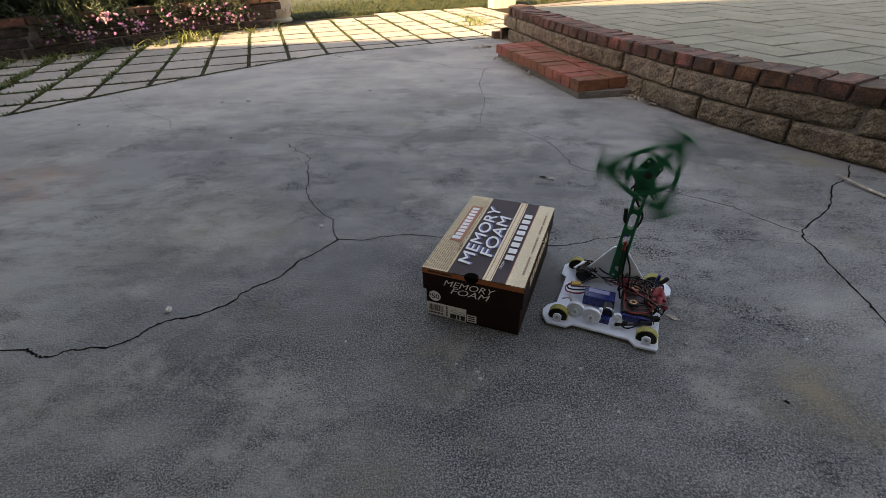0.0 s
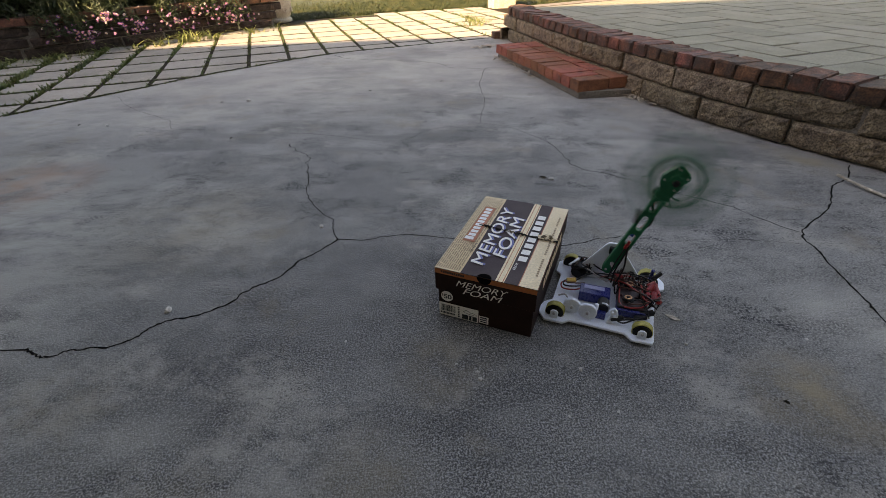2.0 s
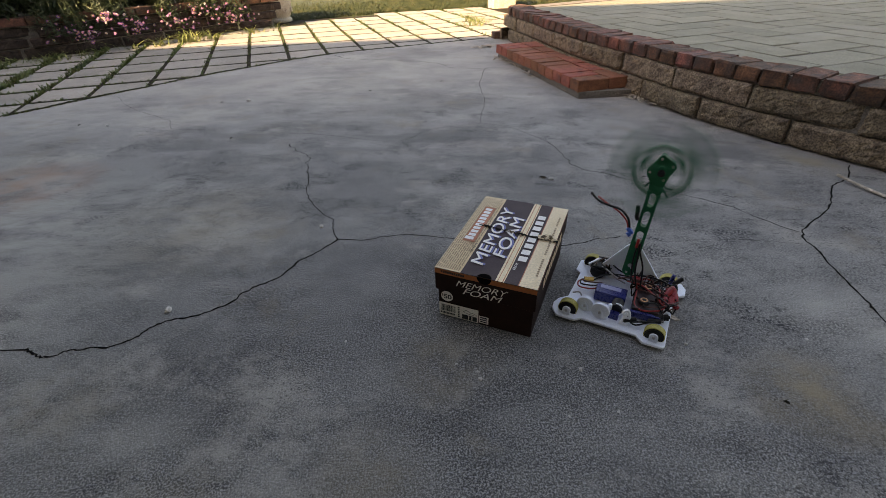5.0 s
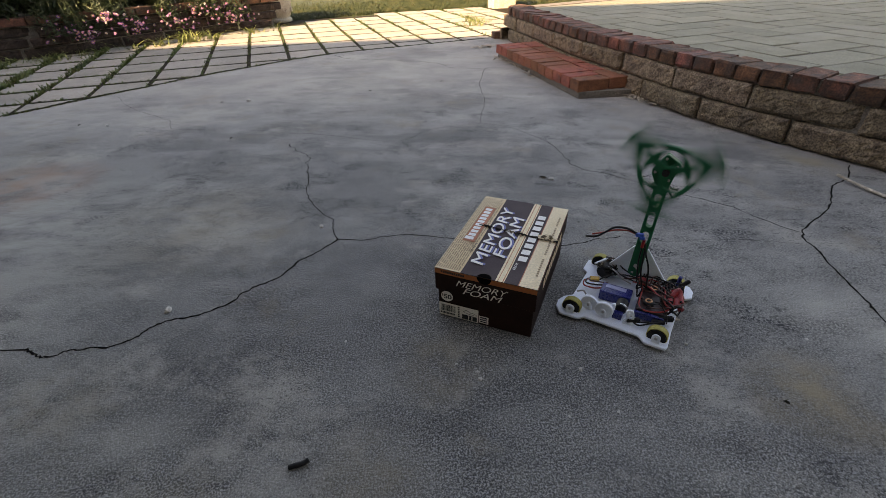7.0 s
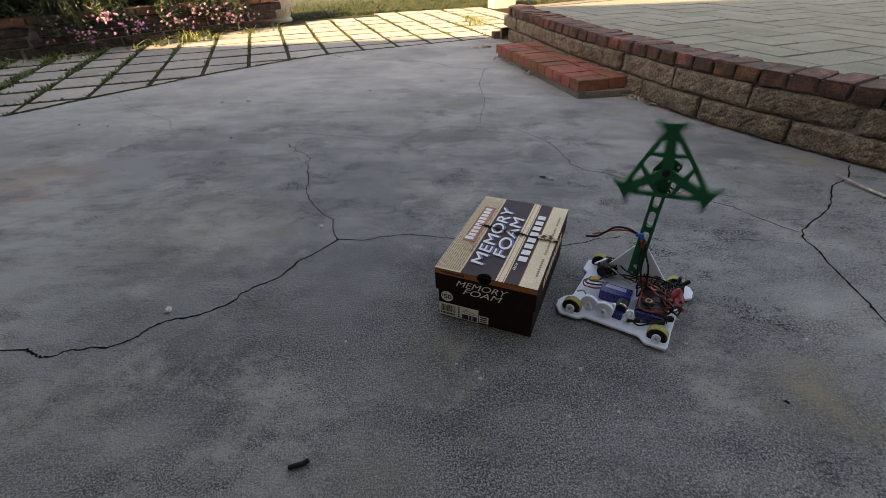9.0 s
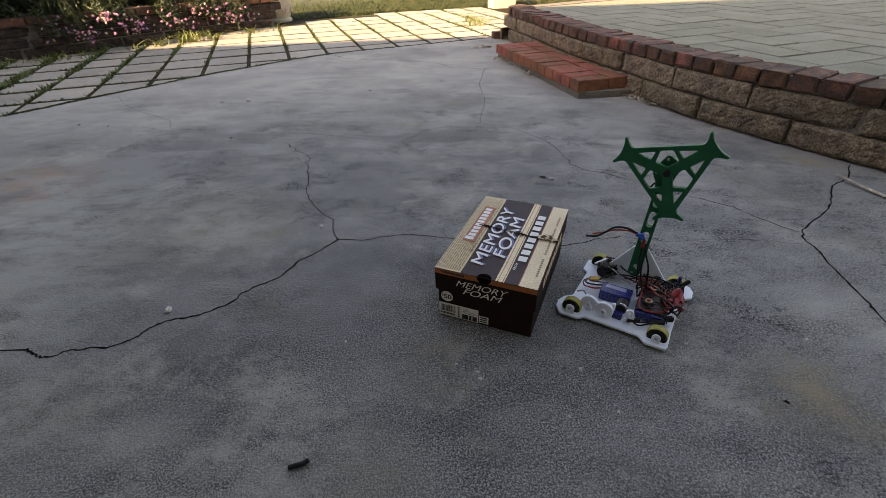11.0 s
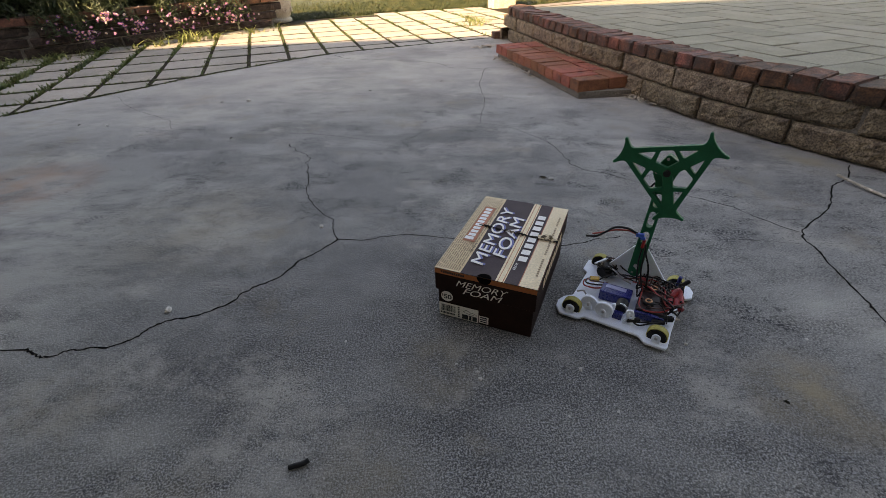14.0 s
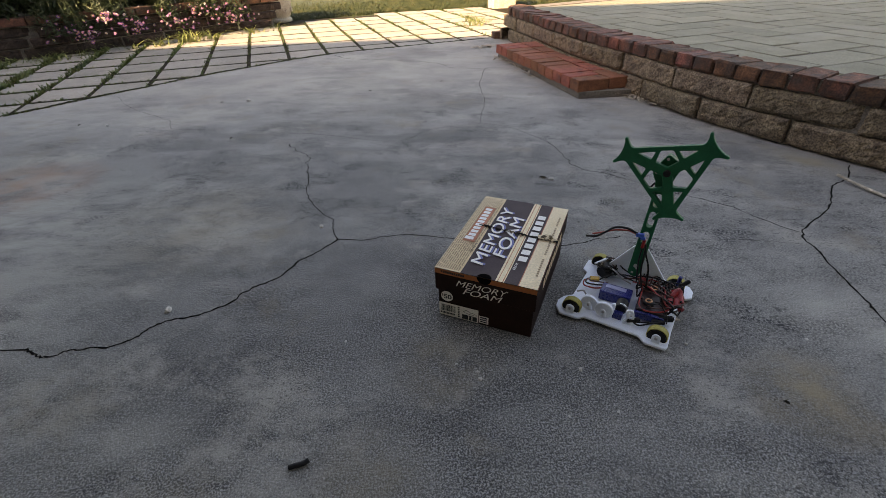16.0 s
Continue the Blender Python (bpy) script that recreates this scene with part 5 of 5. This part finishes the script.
for k in range(9):
    a = 2 * math.pi * k / 9
    bm = bmesh.new()
    pts = [(0.030 * (1 - t * 0.75) * math.cos(t * 9), 0.030 * (1 - t * 0.75) * math.sin(t * 9), 0) for t in [i / 10 for i in range(11)]]
    rl = part("carved_scroll", tube(pts, 0.007, 6, 4), STONE, urn, smooth=True)
    rl.matrix_basis = pose(0.184 * math.cos(a), 0.184 * math.sin(a), 0.13, 82, 0, math.degrees(a) + 90)

# ---- pale stone at the lawn's far corner ----
stone = part("pale_stone", block((0.34, 0.26, 0.42), (0, 0, 0.19), 0.05, 3, 0.006), STONE)
stone.matrix_basis = pose(0.90, 7.02, -0.02, 0, 0, 12)
tagged(stone, "pale rounded stone at the edge of the lawn", "stone")

# ---- loose brick at the end of the garden wall ----
loose = part("loose_brick", block((0.14, 0.090, 0.056), (0, 0, 0.028), 0.008, 2, 0.003), OLD_BRICK)
loose.matrix_basis = pose(0.570, 4.46, -0.001, 0, 0, 12)
tagged(loose, "weathered red brick lying at the end of the garden wall", "brick")

# ---- litter on the slab ----
for x, y, r in ((-1.20, 2.56, 0.012), (-1.77, 2.22, 0.012), (-0.40, 2.72, 0.010), (0.36, 1.47, 0.014), (-0.93, 1.97, 0.012), (0.02, 2.9, 0.010), (0.16, 0.62, 0.004), (0.71, 1.45, 0.008), (0.5994, 0.508, 0.0055)):
    bm = bmesh.new()
    vs = [bm.verts.new(v) for v in ((-r, 0, 0.001), (-0.3 * r, 0.45 * r, 0.004), (0.5 * r, 0.35 * r, 0.003), (r, 0, 0.001), (0.4 * r, -0.4 * r, 0.002), (-0.4 * r, -0.3 * r, 0.003))]
    bm.faces.new(vs)
    rr = bmesh.ops.extrude_face_region(bm, geom=bm.faces[:])
    for v in [g for g in rr["geom"] if isinstance(g, bmesh.types.BMVert)]:
        v.co.z += 0.0012
    lf = part("dead_leaf", bm, SOIL)
    lf.matrix_basis = pose(x, y, 0.0004, 0, 0, random.uniform(0, 360))
    tagged(lf, "small dark dead leaf lying on the slab", "dead leaf", group="dead leaves on the slab")
leaf_line = [(-0.016, 0.0), (-0.006, 0.006), (0.006, 0.006), (0.017, 0.001), (0.007, -0.006), (-0.006, -0.005)]
dry = part("dry_leaf", outline(leaf_line, 0.0, 0.0012), TWIG)
dry.matrix_basis = pose(0.497, 0.735, 0.0006, 0, 0, -40)
tagged(dry, "curled pale dry leaf lying on the slab", "dry leaf")
twig = part("dry_twig", tube([(1.341, 1.3965, 0.016), (1.352, 1.365, 0.012), (1.369, 1.31, 0.008), (1.3902, 1.2473, 0.006), (1.4159, 1.1723, 0.006)], 0.0050, 7, 5), TWIG, smooth=True)
tagged(twig, "bleached dry twig lying on the slab", "twig")
pebble_meshes = []
for k in range(4):
    bm = bmesh.new()
    bmesh.ops.create_icosphere(bm, subdivisions=2, radius=1.0)
    for v in bm.verts:
        v.co *= 1 + 0.35 * noise.noise(v.co * 1.4 + Vector((k * 5, 0, 0)))
        v.co.z *= 0.55
    pebble_meshes.append(mesh_of("pebble", bm, CHIP))
for x, y, r in ((-0.639, 0.804, 0.0105), (-0.359, 1.17, 0.006), (-1.06, 2.58, 0.014), (0.06, 0.597, 0.0045), (0.064, 0.58, 0.005), (0.259, 0.597, 0.0052), (0.3855, 1.4545, 0.010),
                (0.212, 0.493, 0.003), (-0.36, 1.17, 0.008), (0.49, 0.655, 0.004), (-1.62, 2.2, 0.008), (0.02, 0.62, 0.003), (0.30, 0.50, 0.0025), (-0.21, 0.69, 0.003), (0.74, 0.66, 0.003), (0.9, 0.62, 0.003)):
    p = new("pebble", random.choice(pebble_meshes))
    p.matrix_basis = pose(x, y, r * 0.32, 0, 0, random.uniform(0, 360)) @ Matrix.Diagonal((r, r * random.uniform(0.6, 1.0), r, 1))
    tagged(p, "small pale stone chip lying on the slab", "stone chip", group="stone chips on the slab")
verts, faces = [], []
for x0, y0, x1, y1, n in ((1.03, 2.45, 1.22, 2.10, 90), (0.42, 3.62, 0.62, 2.95, 34), (0.30, 3.95, 0.55, 4.10, 30), (1.0, 2.49, 1.10, 2.40, 16)):
    for _ in range(n):
        t = random.random()
        c = Vector((x0 + (x1 - x0) * t + random.gauss(0, 0.02), y0 + (y1 - y0) * t + random.gauss(0, 0.02) - 0.015, random.uniform(0.003, 0.012)))
        q = Euler((random.uniform(-0.4, 0.4), random.uniform(-0.4, 0.4), random.uniform(0, 6.28))).to_matrix()
        l, ww = random.uniform(0.012, 0.040), random.uniform(0.004, 0.010)
        m = len(verts)
        for v in ((-l, 0, 0), (0, ww, 0.005), (l, 0, 0.002), (0, -ww, 0.004)):
            verts.append(c + q @ Vector(v))
        faces.append((m, m + 1, m + 2, m + 3))
tagged(raw("leaf_litter", verts, faces, TWIG), "dry fallen leaves and scraps beside the brick step", "dry leaves", kind="stuff")


# ---- what moves ----
def motions():
    # the robot: place on the slab and heading
    drive = [(0.0, 0.3735, 0.7908, -25.3), (0.8, 0.3755, 0.7905, -25.6), (1.0, 0.3793, 0.7898, -25.8), (1.2, 0.3793, 0.7898, -25.8), (1.3, 0.3650, 0.8045, -22.7), (1.5, 0.3638, 0.8053, -22.5),
             (1.7, 0.3638, 0.8053, -22.5), (2.0, 0.3672, 0.8064, -23.5), (2.2, 0.3700, 0.8050, -23.9), (2.4, 0.3910, 0.7985, -25.6), (2.5, 0.3946, 0.7974, -26.0), (3.0, 0.3925, 0.7993, -26.9),
             (3.6, 0.3925, 0.7993, -26.9), (4.0, 0.3923, 0.8013, -27.4), (4.2, 0.3930, 0.8012, -27.7), (6.0, 0.4160, 0.7976, -33.6), (16.0, 0.4160, 0.7976, -33.6)]
    walk(robot, [(t, pose(x, y, 0, 0, 0, a)) for t, x, y, a in drive])
    # the arm: lean towards the box
    lean = [(0.0, -3.9), (0.5, -6.5), (0.8, -6.8), (0.9, -4.3), (0.967, 8.3), (1.0, 10.4), (1.033, 12.8), (1.1, 29.5), (1.2, 55.0), (1.3, 69.5), (1.4, 65.0), (1.5, 65.7), (1.6, 65.5), (1.7, 57.9), (1.8, 32.7), (1.9, 6.2), (1.967, -18.6), (2.0, -20.2), (2.033, -21.6),
            (2.1, -23.0), (2.2, -9.5), (2.3, -13.0), (2.4, -24.4), (2.467, -19.0), (2.5, -17.3), (2.533, -15.2), (2.6, -3.0), (2.8, -1.6), (3.0, -0.6), (3.4, -1.0), (3.6, -2.8), (3.8, -7.0), (3.9, -9.0), (4.0, -8.7), (4.1, -7.5), (4.2, 4.4), (4.5, 4.0), (5.1, -4.0), (6.0, -2.6), (6.5, -2.6), (12.0, -3.2), (16.0, -3.2)]
    walk(arm, [(t, pose(*PIVOT, 0, -a, 0)) for t, a in lean])
    # the spinner: degrees a second, then the pose that it is in at the half seconds
    rate = [(0.0, 700), (0.35, 1500), (0.5, 2000), (0.7, 2640), (4.2, 2640), (5.4, 1500), (6.3, 850), (7.0, 640), (8.0, 440), (8.6, 330), (9.0, 210), (9.3, 120), (9.9, 40), (10.3, 0), (16.0, 0)]
    held = [(0.0, 62), (0.5, 56), (6.5, 15), (7.0, 24), (7.5, 7), (8.0, 67), (8.5, 55), (9.0, 99), (10.3, 46.5)]

    def speed(t):
        for (a, u), (b, v) in zip(rate, rate[1:]):
            if t <= b:
                return u + (v - u) * (t - a) / (b - a)
        return 0.0

    turned, n = [0.0], 480
    for k in range(n):
        turned.append(turned[-1] + speed((k + 0.5) / FPS) / FPS)
    fix = []
    for t, want in held:
        k = round(t * FPS)
        last = fix[-1][1] if fix else 0
        base = turned[k] + last
        fix.append((k, last + (want - base + 60) % 120 - 60))
    rows = []
    for k in range(n + 1):
        c = fix[-1][1]
        for (a, u), (b, v) in zip(fix, fix[1:]):
            if a <= k <= b:
                c = u + (v - u) * (k - a) / (b - a)
                break
        if k / FPS > 10.4 and k not in (n,):
            continue
        rows.append((k / FPS, Matrix.Translation(boss_at) @ pose(0, 0, 0, 0, -(turned[k] + c), 0)))
    walk(blade, rows)
    # the motor's leads pull off and swing out
    walk(lead, [(0.0, pose(0.001, 0.011, 0.080, 0, 4, 0)), (4.2, pose(0.001, 0.011, 0.080, 0, 4, 0)), (4.6, pose(-0.022, 0.011, 0.080, 0, -20, 0)), (5.2, pose(-0.022, -0.008, 0.079, 0, -55, 0)), (6.2, pose(-0.010, -0.012, 0.078, 0, -99, 0)), (16.0, pose(-0.010, -0.012, 0.078, 0, -99, 0))])
    # the box is thrown up at one side by the blow and drops back
    def box_at(x, y, deg, tip=0.0):
        m = pose(x, y, 0, 0, 0, deg) @ pose(BW / 2, BL / 2, 0)
        return m @ pose(BW / 2, 0, 0) @ pose(0, 0, 0, 0, tip, 0) @ pose(-BW / 2, 0, 0)

    walk(box, [(0.0, box_at(-0.045, 0.769, -22.1)), (1.2, box_at(-0.045, 0.769, -22.1)), (1.3, box_at(-0.022, 0.767, -23.0, 8.5)), (1.4, box_at(-0.019, 0.767, -23.4, 4.5)),
               (1.5, box_at(-0.0185, 0.767, -23.5, 0.4)), (1.6, box_at(-0.0185, 0.767, -23.5)), (16.0, box_at(-0.0185, 0.767, -23.5))])
    for ob, y in GASH:
        x = ob["at_x"] if "at_x" in ob else 0.0
        low, high = pose(x, y, BH - 0.008), pose(x, y, BH + 0.0006)
        walk(ob, [(0.0, low), (1.2, low), (1.3, high), (16.0, high)])
    # the sleeve rides on the arm, is thrown off, lands and lies
    def on_arm(x, y, a, lean_deg):
        return pose(x, y, 0, 0, 0, a) @ pose(*PIVOT, 0, -lean_deg, 0) @ pose(-0.016, -0.011, 0.128, 0, 82, 0)

    def at_time(rows, t):
        for a, b in zip(rows, rows[1:]):
            if t <= b[0]:
                f = (t - a[0]) / (b[0] - a[0])
                return [u + (v - u) * f for u, v in zip(a[1:], b[1:])]
        return list(rows[-1][1:])

    rows = [(k / 10, on_arm(*at_time(drive, k / 10), *at_time(lean, k / 10))) for k in range(0, 64)]
    rows += [(6.4, pose(0.22, 0.74, 0.29, 20, 40, 60)), (6.5, pose(0.0331, 0.6496, 0.2713, 30, 80, 90)), (6.6, pose(-0.0428, 0.5683, 0.2573, 20, 30, 30)), (6.7, pose(-0.1415, 0.4964, 0.1399, 40, 10, -30)),
             (6.8, pose(-0.2379, 0.4407, 0.0198, 10, 20, 20)), (6.9, pose(-0.239, 0.424, 0.012, 5, -6, 24)), (7.0, pose(-0.238, 0.415, 0.0046, 0, 0, 15)), (16.0, pose(-0.238, 0.415, 0.0046, 0, 0, 15))]
    walk(debris, rows)


motions()
